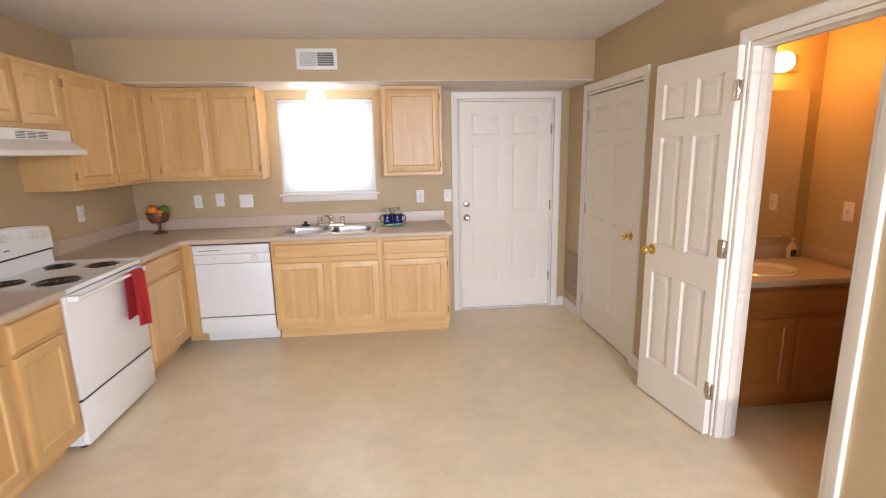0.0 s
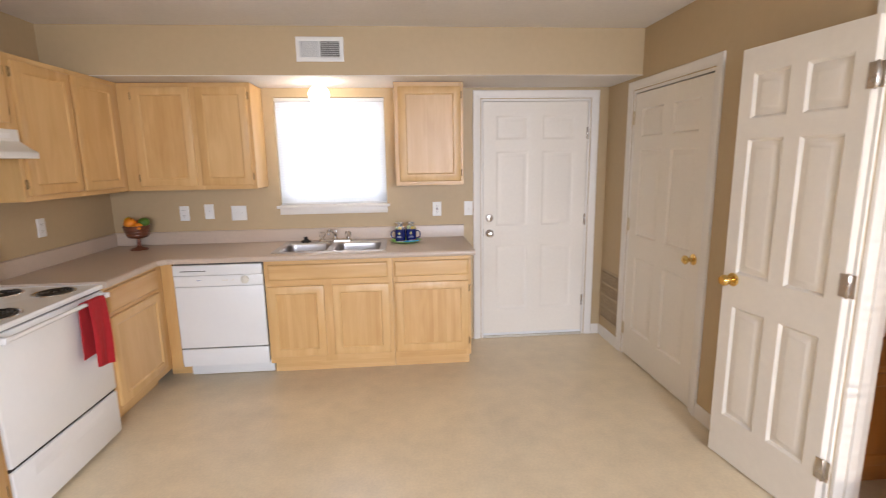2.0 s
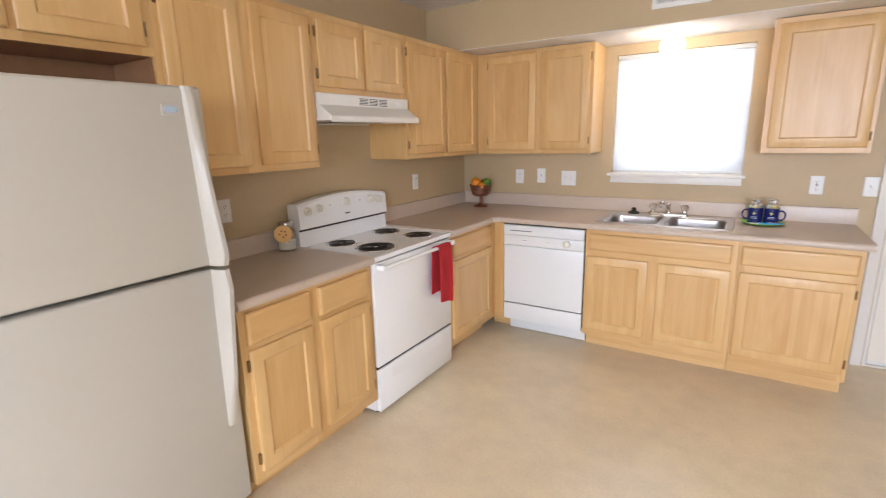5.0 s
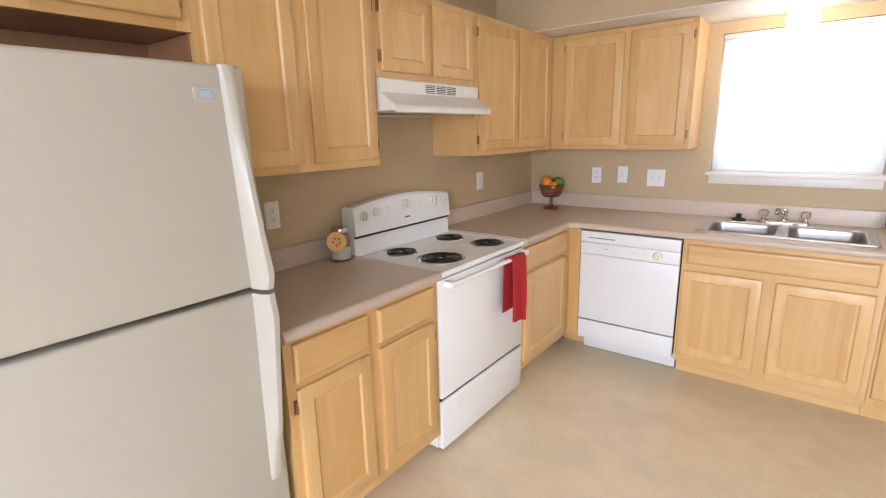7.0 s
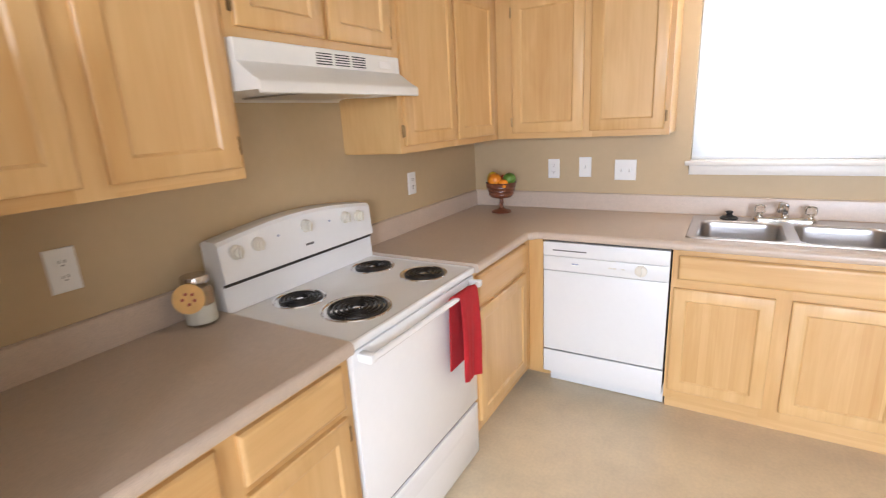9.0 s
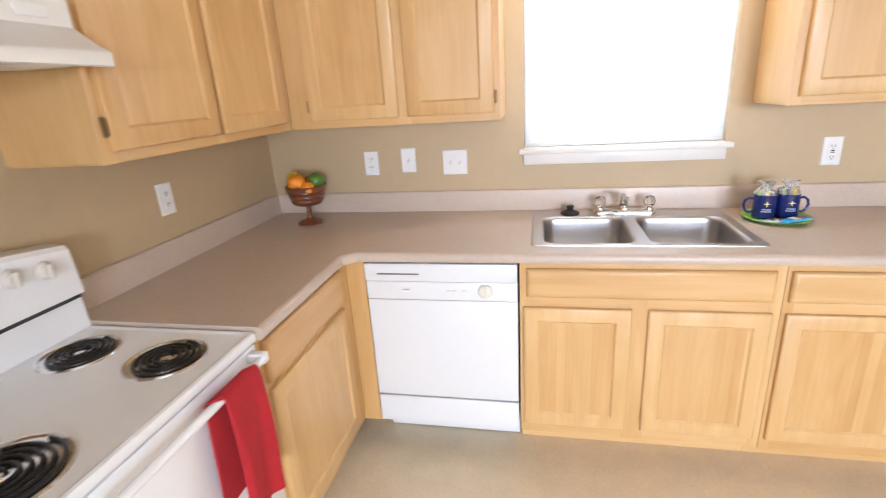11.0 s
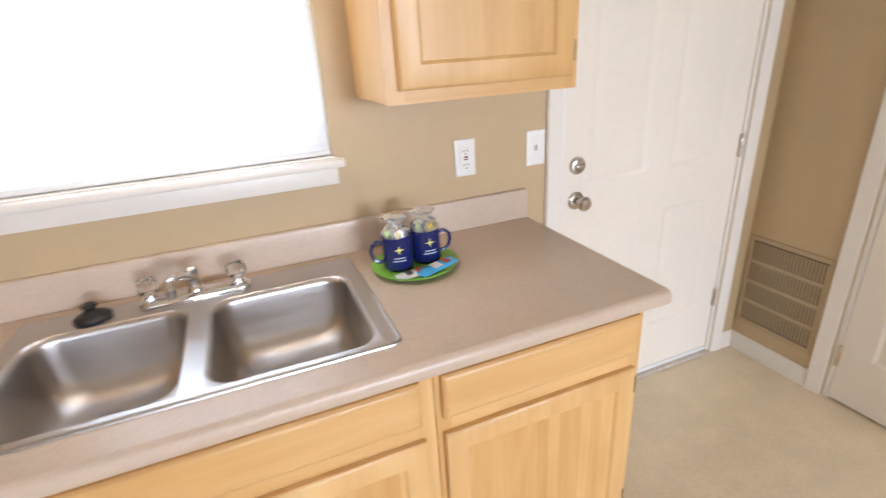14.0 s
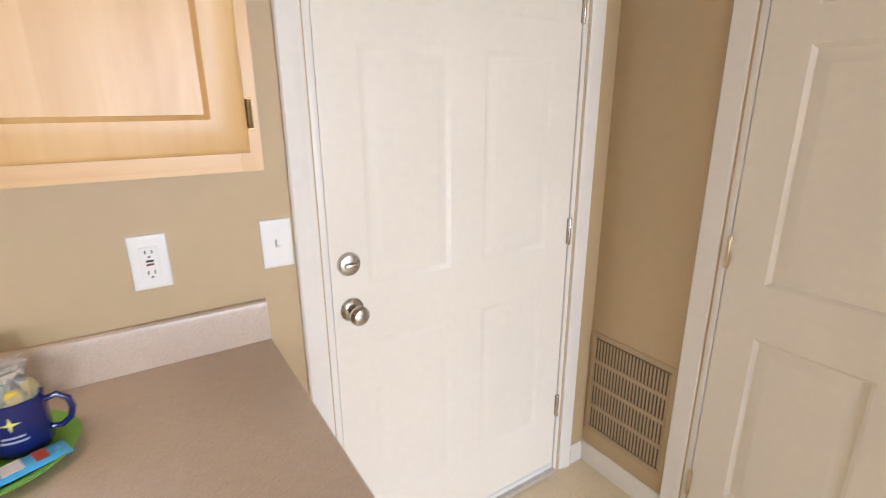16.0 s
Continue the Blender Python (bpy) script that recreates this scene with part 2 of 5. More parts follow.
# vanity wood: the bathroom's dim orange light is put into the colour
VANITY_WOOD = wood("dimmed_vanity_wood", (0.46, 0.19, 0.045), (0.28, 0.10, 0.02))
VANITY_WOOD_H = wood("dimmed_vanity_wood_level", (0.46, 0.19, 0.045), (0.28, 0.10, 0.02), "X", strip=0.09)
BADGE_BLUE = material("pale_blue_badge", (0.42, 0.52, 0.58), 0.4, spread=0.05, scale=20)
BLIND = translucent("white_blind_slat", (0.86, 0.87, 0.88), 0.5)
FILM = glass("clear_film", (1, 1, 1), 0.15)
FILM.node_tree.nodes["Principled BSDF"].inputs["Transmission Weight"].default_value = 0.8
FILM.node_tree.nodes["Principled BSDF"].inputs["IOR"].default_value = 1.3
GLASS = glass("window_glass")
JAR = thin_glass("jar_glass")
GLOBE = glow("lit_opal_globe", (1.0, 0.86, 0.66), 6.0)
VANITY_GLOBE = glow("lit_vanity_shade", (1.0, 0.62, 0.22), 9.0)
CRYSTAL = glass("clear_acrylic", (0.96, 0.96, 0.95), 0.05)
MIX = material("brown_mix", (0.42, 0.27, 0.15), 0.9, spread=0.2, scale=60)
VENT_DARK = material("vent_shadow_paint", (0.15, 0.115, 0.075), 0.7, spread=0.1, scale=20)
VENT_GREY = material("vent_grey_paint", (0.16, 0.155, 0.15), 0.7, spread=0.1, scale=20)
DULL_RED = material("dull_red_plastic", (0.22, 0.05, 0.04), 0.5, spread=0.1, scale=20)

# ---------------------------------------------------------------- mesh helpers


def soften(me, angle=0.6):
    """Smooth shading where faces meet at a shallow angle, sharp edges elsewhere."""
    bm = bmesh.new()
    bm.from_mesh(me)
    for f in bm.faces:
        f.smooth = True
    for e in bm.edges:
        e.smooth = len(e.link_faces) == 2 and e.calc_face_angle(0) < angle
    bm.to_mesh(me)
    bm.free()


def part(name, bm, mat, parent=None, label="", m=None):
    """One mesh object under a thing or a part, in that parent's own axes."""
    me = bpy.data.meshes.new(name)
    bmesh.ops.recalc_face_normals(bm, faces=bm.faces)
    bm.to_mesh(me)
    bm.free()
    me.materials.append(mat)
    soften(me)
    ob = new(name, me)
    if parent:
        ob.parent = parent
    if m is not None:
        ob.matrix_local = m
    if label:
        ob["label"] = label
    return ob


def share(name, ob, parent, m):
    """A further object on the mesh of ob."""
    o = new(name, ob.data)
    o.parent = parent
    o.matrix_local = m
    return o


def thing(name, m, label, category, group=""):
    e = new(name)
    e.empty_display_size = 0.1
    e.matrix_world = m
    return tagged(e, label, category, group)


def structure(name, bm, mat, label, category="wall"):
    return tagged(part(name, bm, mat), label, category, kind="structure")


def box(bm, x0, x1, y0, y1, z0, z1, bevel=0.0, seg=2):
    vs = [bm.verts.new((x, y, z)) for x in (x0, x1) for y in (y0, y1) for z in (z0, z1)]
    faces = [bm.faces.new([vs[i] for i in q]) for q in ((0, 1, 3, 2), (4, 6, 7, 5), (0, 4, 5, 1), (2, 3, 7, 6), (0, 2, 6, 4), (1, 5, 7, 3))]
    if bevel:
        edges = {e for f in faces for e in f.edges}
        bmesh.ops.bevel(bm, geom=list(edges), offset=bevel, segments=seg, profile=0.5, affect="EDGES")
    return bm


def B():
    return bmesh.new()


def boxed(*a, **k):
    return box(B(), *a, **k)


def rings(bm, x0, x1, z0, z1, profile, cap=True, back=None):
    """Rectangular rings in the x-z plane: profile is a list of (inset, y). The last one is capped."""
    rows = []
    for d, y in profile:
        rows.append([bm.verts.new(p) for p in ((x0 + d, y, z0 + d), (x1 - d, y, z0 + d), (x1 - d, y, z1 - d), (x0 + d, y, z1 - d))])
    for a, b in zip(rows, rows[1:]):
        for i in range(4):
            bm.faces.new((a[i], a[(i + 1) % 4], b[(i + 1) % 4], b[i]))
    if cap:
        bm.faces.new(rows[-1])
    if back:
        bm.faces.new(rows[0])
    return bm


def lathe(bm, profile, n=24, centre=(0, 0, 0), axis="Z", closed=False):
    """Turn a profile of (radius, height) round an axis."""
    rows = []
    for r, h in profile:
        row = []
        for i in range(n):
            a = 2 * math.pi * i / n
            c, s = r * math.cos(a), r * math.sin(a)
            p = {"Z": (c, s, h), "Y": (c, h, s), "X": (h, c, s)}[axis]
            row.append(bm.verts.new(Vector(p) + Vector(centre)))
        rows.append(row)
    pairs = list(zip(rows, rows[1:])) + ([(rows[-1], rows[0])] if closed else [])
    for a, b in pairs:
        for i in range(n):
            bm.faces.new((a[i], a[(i + 1) % n], b[(i + 1) % n], b[i]))
    if not closed:
        if profile[0][0] > 1e-4:
            bm.faces.new(rows[0])
        if profile[-1][0] > 1e-4:
            bm.faces.new(rows[-1])
        bmesh.ops.remove_doubles(bm, verts=[v for r in (rows[0], rows[-1]) for v in r], dist=1e-5)
    return bm


def tube(bm, points, r, n=10, caps=True):
    """A round bar along a line of points."""
    pts = [Vector(p) for p in points]
    rows, up = [], Vector((0, 0, 1))
    for i, p in enumerate(pts):
        t = (pts[min(i + 1, len(pts) - 1)] - pts[max(i - 1, 0)]).normalized()
        if abs(t.dot(up)) > 0.95:
            up = Vector((1, 0, 0)) if abs(t.x) < 0.9 else Vector((0, 1, 0))
        u = t.cross(up).normalized()
        w = u.cross(t).normalized()
        up = w
        rr = r[i] if isinstance(r, (list, tuple)) else r
        rows.append([bm.verts.new(p + rr * (math.cos(2 * math.pi * k / n) * u + math.sin(2 * math.pi * k / n) * w)) for k in range(n)])
    for a, b in zip(rows, rows[1:]):
        for k in range(n):
            bm.faces.new((a[k], a[(k + 1) % n], b[(k + 1) % n], b[k]))
    if caps:
        bm.faces.new(rows[0])
        bm.faces.new(rows[-1])
    return bm


def prism(bm, outline, x0, x1):
    """An outline of (y, z) drawn out along x."""
    a = [bm.verts.new((x0, y, z)) for y, z in outline]
    b = [bm.verts.new((x1, y, z)) for y, z in outline]
    n = len(outline)
    for i in range(n):
        bm.faces.new((a[i], a[(i + 1) % n], b[(i + 1) % n], b[i]))
    bm.faces.new(a)
    bm.faces.new(b)
    return bm


def rounded(x0, x1, y0, y1, r, n=6):
    """A rectangle with round corners, as (x, y) points."""
    pts = []
    for cx, cy, a0 in ((x1 - r, y1 - r, 0), (x0 + r, y1 - r, 90), (x0 + r, y0 + r, 180), (x1 - r, y0 + r, 270)):
        for i in range(n + 1):
            a = radians(a0 + 90 * i / n)
            pts.append((cx + r * math.cos(a), cy + r * math.sin(a)))
    return pts


def loft(bm, rows, cap0=False, cap1=True):
    vs = [[bm.verts.new(p) for p in r] for r in rows]
    for a, b in zip(vs, vs[1:]):
        n = len(a)
        for i in range(n):
            bm.faces.new((a[i], a[(i + 1) % n], b[(i + 1) % n], b[i]))
    if cap0:
        bm.faces.new(vs[0])
    if cap1:
        bm.faces.new(vs[-1])
    return bm


# ---------------------------------------------------------------- the rooms
WX, EX, NY, SY, CZ = -2.205, 1.76, 4.3, -3.6, 2.407   # inner faces: west, east, north, south; ceiling
SOF_Y, SOF_Z = 3.752, 2.096                           # bulkhead over the sink wall
WIN = (-0.920, -0.070, 1.193, 2.027)                    # kitchen window opening
BDOOR = (0.703, 1.612, 2.008)                           # back door opening
BATH = (1.303, 1.965, 2.01)                           # bathroom doorway along y
EAST_FILL = (-1.55, 0.05, 0.75, 2.25)                   # unseen opening added for the east fill light, along y
PANTRY = (2.925, 3.862, 2.003)                        # pantry doorway along y


def holed(bm, a0, a1, z0, z1, holes, put):
    """A wall with openings, as blocks: piers full height, and pieces under and over each opening."""
    at = a0
    for h0, h1, zb, zt in sorted(holes):
        if h0 > at:
            put(at, h0, z0, z1)
        if zb > z0:
            put(h0, h1, z0, zb)
        if zt < z1:
            put(h0, h1, zt, z1)
        at = h1
    put(at, a1, z0, z1)


bm = B()
holed(bm, WX - 0.12, EX + 1.15, 0, CZ, [(WIN[0], WIN[1], WIN[2], WIN[3]), (BDOOR[0], BDOOR[1], 0, BDOOR[2])], lambda a, b, c, d: box(bm, a, b, NY, NY + 0.14, c, d))
structure("wall_north", bm, WALL, "tan painted kitchen wall with a window and a door")

bm = B()
holed(bm, SY, NY, 0, CZ, [(EAST_FILL[0], EAST_FILL[1], EAST_FILL[2], EAST_FILL[3]), (BATH[0], BATH[1], 0, BATH[2]), (PANTRY[0], PANTRY[1], 0, PANTRY[2])], lambda a, b, c, d: box(bm, EX, EX + 0.115, a, b, c, d))
structure("wall_east", bm, WALL, "tan painted wall with bathroom and pantry doorways")
SLIT = (0.168, 0.463, 0.42, 2.40)
# south openings out of view, added to hold two fill lights
WEST_FILL = (-1.70, -0.40, 0.75, 2.25)
SOUTH_FILL = (0.50, 1.72, 0.75, 2.25)
bm = B()
holed(bm, WX - 0.12, EX + 1.15, 0, CZ, [SOUTH_FILL, WEST_FILL, SLIT], lambda a, b, c, d: box(bm, a, b, SY - 0.12, SY, c, d))
structure("wall_south", bm, WALL, "unseen tan wall closing the room behind, with added window openings")
structure("wall_west", boxed(WX - 0.12, WX, SY, NY, 0, CZ), WALL, "tan painted wall behind the range")
structure("wall_bath_north", boxed(EX + 0.115, 2.78, 2.65, 2.75, 0, CZ), WALL, "tan painted bathroom wall behind the mirror")
structure("wall_bath_east", boxed(2.78, 2.9, 0.3, NY, 0, CZ), WALL, "tan painted bathroom wall with a switch")
structure("wall_bath_south", boxed(EX + 0.115, 2.9, 0.18, 0.3, 0, CZ), WALL, "tan painted bathroom wall")
structure("floor", boxed(WX - 0.12, 2.9, SY - 0.12, NY + 0.14, -0.12, 0), FLOOR, "mottled beige sheet vinyl floor", "floor")
structure("ceiling", boxed(WX - 0.12, 2.9, SY - 0.12, NY + 0.14, CZ, CZ + 0.12), CEIL, "white textured ceiling", "ceiling")
structure("bulkhead", boxed(WX, EX, SOF_Y, NY, SOF_Z + 0.004, CZ), WALL, "tan painted bulkhead over the sink wall", "bulkhead")
structure("bulkhead_underside", boxed(WX, EX, SOF_Y, NY, SOF_Z, SOF_Z + 0.004), CEIL, "white underside of the bulkhead", "bulkhead")
bm = B()
box(bm, -60, 60, -60, 60, -0.4, -0.2)
structure("ground", bm, GRASS, "grass ground round the house", "ground")


def baseboard(name, x0, x1, y0, y1, along):
    """A moulded skirting board."""
    h, t = 0.085, 0.013
    bm = B()
    if along == "y":
        prism(bm, [(0, 0), (t, 0), (t, h - 0.02), (t * 0.55, h - 0.006), (t * 0.35, h), (0, h)], 0, y1 - y0)
        m = pose(x0, y0, 0, 0, 0, 90)
    else:
        prism(bm, [(0, 0), (-t, 0), (-t, h - 0.02), (-t * 0.55, h - 0.006), (-t * 0.35, h), (0, h)], x0, x1)
        m = pose(0, y0, 0)
    ob = part(name, bm, TRIM)
    ob.matrix_world = m
    return tagged(ob, "white painted baseboard along the wall", "baseboard", kind="structure")


baseboard("baseboard", EX, EX, 3.930, NY, "y")
baseboard("baseboard", EX, EX, 2.037, 2.855, "y")
baseboard("baseboard", EX, EX, SY, 1.231, "y")
baseboard("baseboard", 1.68, EX - 0.014, NY, NY, "x")
baseboard("baseboard", WX, WX, SY, 0.7, "y")


def casing(name, m, w, h, label, cw=0.06, t=0.016):
    """Door trim: two legs and a head with a moulded face; the opening is w wide and h high, from x = 0, face towards -y."""
    e = tagged(new(name), label, "door trim", kind="structure")
    e.matrix_world = m
    prof = [(0, 0.0), (0, -t * 0.5), (cw * 0.12, -t * 0.7), (cw * 0.3, -t * 0.6), (cw * 0.62, -t), (cw * 0.92, -t), (cw, -t * 0.7), (cw, 0.0)]
    for side in (0, 1):
        rows = []
        for z in (0, 1):
            row = []
            for d, y in prof:
                x = -0.006 - d if side == 0 else w + 0.006 + d
                row.append((x, y, 0 if z == 0 else h + 0.006 + d))
            rows.append(row)
        part("casing_leg", loft(B(), rows, True, True), TRIM, e)
    rows = [[(-0.006 - d, y, h + 0.006 + d) for d, y in prof], [(w + 0.006 + d, y, h + 0.006 + d) for d, y in prof]]
    part("casing_head", loft(B(), rows, True, True), TRIM, e)
    return e


def jamb(name, m, w, h, depth, label):
    """The lining of a doorway with its stop; x from 0 to w, y from 0 to depth."""
    e = tagged(new(name), label, "door frame", kind="structure")
    e.matrix_world = m
    t = 0.018
    part("jamb_leg", boxed(0, t, 0, depth, 0, h, bevel=0.001), TRIM, e)
    part("jamb_leg", boxed(w - t, w, 0, depth, 0, h, bevel=0.001), TRIM, e)
    part("jamb_head", boxed(t, w - t, 0, depth, h - t, h), TRIM, e)
    part("door_stop", boxed(t, t + 0.011, 0.042, 0.075, 0, h - t), TRIM, e)
    part("door_stop", boxed(w - t - 0.011, w - t, 0.042, 0.075, 0, h - t), TRIM, e)
    part("door_stop", boxed(t + 0.011, w - t - 0.011, 0.042, 0.075, h - t - 0.011, h - t), TRIM, e)
    return e


NORTH = lambda x, y=NY, z=0: pose(x, y, z)                # face towards -y
EAST = lambda y, x=EX, z=0: pose(x, y, z, 0, 0, -90)      # face towards -x, local x runs to -y
WEST = lambda y, x=WX, z=0: pose(x, y, z, 0, 0, 90)       # face towards +x, local x runs to +y

casing("door_trim", NORTH(BDOOR[0]), BDOOR[1] - BDOOR[0], BDOOR[2], "white moulded trim round the back door")
jamb("door_frame", NORTH(BDOOR[0]), BDOOR[1] - BDOOR[0], BDOOR[2], 0.14, "white frame of the back door")
casing("door_trim", EAST(PANTRY[1]), PANTRY[1] - PANTRY[0], PANTRY[2], "white moulded trim round the pantry door")
jamb("door_frame", EAST(PANTRY[1]), PANTRY[1] - PANTRY[0], PANTRY[2], 0.115, "white frame of the pantry door")
casing("door_trim", EAST(BATH[1]), BATH[1] - BATH[0], BATH[2], "white moulded trim round the bathroom doorway")
jamb("door_frame", EAST(BATH[1]), BATH[1] - BATH[0], BATH[2], 0.115, "white frame of the bathroom doorway")


def six_panel(name, m, w, h, mat, label, relief=0.012, t=0.035):
    """A moulded six-panel door slab: x from 0 to w, front face at y = 0, back at y = t."""
    e = tagged(new(name), label, "door", kind="structure")
    e.matrix_world = m
    s, mid = w * 0.12, w * 0.13
    pw = (w - 2 * s - mid) / 2
    xs = [0, s, s + pw, s + pw + mid, w - s, w]
    zs = [0, h * 0.115, h * 0.40, h * 0.482, h * 0.80, h * 0.845, h * 0.945, h]
    bm = B()
    for sign, y0 in ((1, 0.0), (-1, t)):
        for i in range(5):
            for j in range(7):
                if i in (1, 3) and j in (1, 3, 5):
                    d = relief * sign
                    rings(bm, xs[i], xs[i + 1], zs[j], zs[j + 1], [(0, y0), (0.004, y0 + d * 0.25), (0.012, y0 + d), (0.024, y0 + d), (0.044, y0 + d * 0.25), (0.05, y0 + d * 0.2)])
                else:
                    bm.faces.new([bm.verts.new(p) for p in ((xs[i], y0, zs[j]), (xs[i + 1], y0, zs[j]), (xs[i + 1], y0, zs[j + 1]), (xs[i], y0, zs[j + 1]))])
    for a, b in (((0, 0), (w, 0)), ((w, 0), (w, h)), ((w, h), (0, h)), ((0, h), (0, 0))):
        bm.faces.new([bm.verts.new(p) for p in ((a[0], 0, a[1]), (b[0], 0, b[1]), (b[0], t, b[1]), (a[0], t, a[1]))])
    bmesh.ops.remove_doubles(bm, verts=bm.verts, dist=1e-5)
    part("slab", bm, mat, e)
    return e


def knob(parent, x, z, mat, y=0.0, r=0.026):
    bm = lathe(B(), [(0.033, 0), (0.033, -0.004), (0.028, -0.009), (0.013, -0.012), (0.011, -0.030), (0.016, -0.036), (r, -0.046), (r + 0.001, -0.056), (r - 0.007, -0.066), (0.006, -0.069), (0, -0.069)], 24, (x, y, z), "Y")
    return part("door_knob", bm, mat, parent)


def butt_hinge(parent, x, z, mat, y=-0.006, h=0.09, leaf=0.028):
    bm = tube(B(), [(x, y, z - h / 2 - 0.004), (x, y, z - h / 2), (x, y, z + h / 2), (x, y, z + h / 2 + 0.004)], [0.004, 0.0065, 0.0065, 0.004], 10)
    if leaf:
        box(bm, x - leaf, x + leaf, y + 0.004, y + 0.0065, z - h / 2, z + h / 2, bevel=0.0008, seg=1)
    return part("hinge", bm, mat, parent)


back_door = six_panel("door_1", NORTH(BDOOR[0] + 0.021, NY + 0.006, 0.035), BDOOR[1] - BDOOR[0] - 0.042, 1.952, DOOR, "closed cream-white six-panel back door with nickel locks", relief=0.006)
W1 = BDOOR[1] - BDOOR[0] - 0.042
knob(back_door, 0.052, 0.885, NICKEL)
bolt = part("deadbolt", lathe(B(), [(0.032, 0), (0.032, -0.006), (0.027, -0.014), (0.022, -0.016), (0, -0.016)], 24, (0.05, 0, 1.015), "Y"), NICKEL, back_door)
part("thumb_turn", boxed(0.032, 0.068, -0.03, -0.015, 1.009, 1.021, bevel=0.004), NICKEL, bolt)
for z in (0.278, 0.985, 1.70):
    butt_hinge(back_door, W1 + 0.001, z, NICKEL, leaf=0.008)
part("strike_gap", boxed(-0.004, 0.0, 0.004, 0.02, 0.85, 0.92), SLOT, back_door)
part("threshold", boxed(-0.003, W1 + 0.003, -0.022, 0.03, -0.035, -0.016, bevel=0.004), BRONZE, back_door, "worn metal threshold")
part("door_sweep", boxed(0.002, W1 - 0.002, -0.004, 0.02, -0.0155, 0.004), VINYL, back_door)

PW = PANTRY[1] - PANTRY[0] - 0.042
pantry_door = six_panel("door_2", EAST(PANTRY[1] - 0.021, EX + 0.004, 0.012), PW, 1.965, DOOR, "closed cream-white six-panel pantry door with a brass knob")
knob(pantry_door, PW - 0.06, 0.915, BRASS)
for z in (0.2, 1.02, 1.80):
    butt_hinge(pantry_door, -0.001, z, PALE_BRASS, leaf=0.006)

# the bathroom door stands open, folded back along the wall
BW = 0.573
A = Vector((EX - 0.020, BATH[1] + 0.012))
ANG = math.degrees(math.atan2(0.568, -0.077))
bath_door = six_panel("door_3", pose(A.x, A.y, 0.012, 0, 0, ANG) @ pose(0, 0, 0, 0, 0, 0), BW, 1.99, DOOR, "open white six-panel bathroom door folded back along the wall")
part("door_knob", lathe(B(), [(0.033, 0), (0.033, 0.004), (0.028, 0.009), (0.012, 0.012), (0.011, 0.03), (0.017, 0.036), (0.027, 0.046), (0.027, 0.056), (0.02, 0.066), (0, 0.069)], 24, (BW - 0.06, 0.035, 0.928), "Y"), BRASS, bath_door)
for z in (0.262, 1.028, 1.787):
    h = butt_hinge(bath_door, -0.016, z, NICKEL, y=0.036, leaf=0)
    part("hinge_leaf", boxed(-0.014, 0.016, 0.035, 0.037, z - 0.045, z + 0.045, bevel=0.0008, seg=1), NICKEL, h)
    part("hinge_leaf", boxed(-0.042, -0.018, 0.03, 0.032, z - 0.045, z + 0.045, bevel=0.0008, seg=1), NICKEL, h)

# ---------------------------------------------------------------- cabinets


def cabinet_door(parent, x0, x1, z0, z1, y, hinge_side=None, wood_kind=None, panel_kind=None):
    """An overlay door with a framed flat panel; back face on y."""
    fw = 0.052
    bm = rings(B(), x0, x1, z0, z1, [(0, y), (0, y - 0.013), (0.0035, y - 0.017), (0.008, y - 0.019), (fw, y - 0.019), (fw + 0.003, y - 0.0165), (fw + 0.008, y - 0.0115)], cap=False)
    wood_kind = wood_kind or MAPLE
    d = part("door", bm, wood_kind, parent)
    part("panel", boxed(x0 + fw + 0.007, x1 - fw - 0.007, y - 0.0118, y - 0.002, z0 + fw + 0.007, z1 - fw - 0.007), panel_kind or wood_kind, d)
    if hinge_side:
        for z in (z0 + 0.06, z1 - 0.06):
            hx = x0 - 0.006 if hinge_side == "l" else x1 + 0.006
            bm = tube(B(), [(hx, y - 0.008, z - 0.022), (hx, y - 0.008, z + 0.022)], 0.0045, 8)
            box(bm, hx - 0.006, hx + 0.006, y - 0.004, y - 0.0005, z - 0.025, z + 0.025)
            part("hinge", bm, OLD_BRASS, d)
    return d


def drawer_front(parent, x0, x1, z0, z1, y, wood_kind=None):
    bm = rings(B(), x0, x1, z0, z1, [(0, y), (0, y - 0.012), (0.004, y - 0.0165), (0.009, y - 0.019), (0.02, y - 0.019)])
    return part("drawer_front", bm, wood_kind or MAPLE_H, parent)


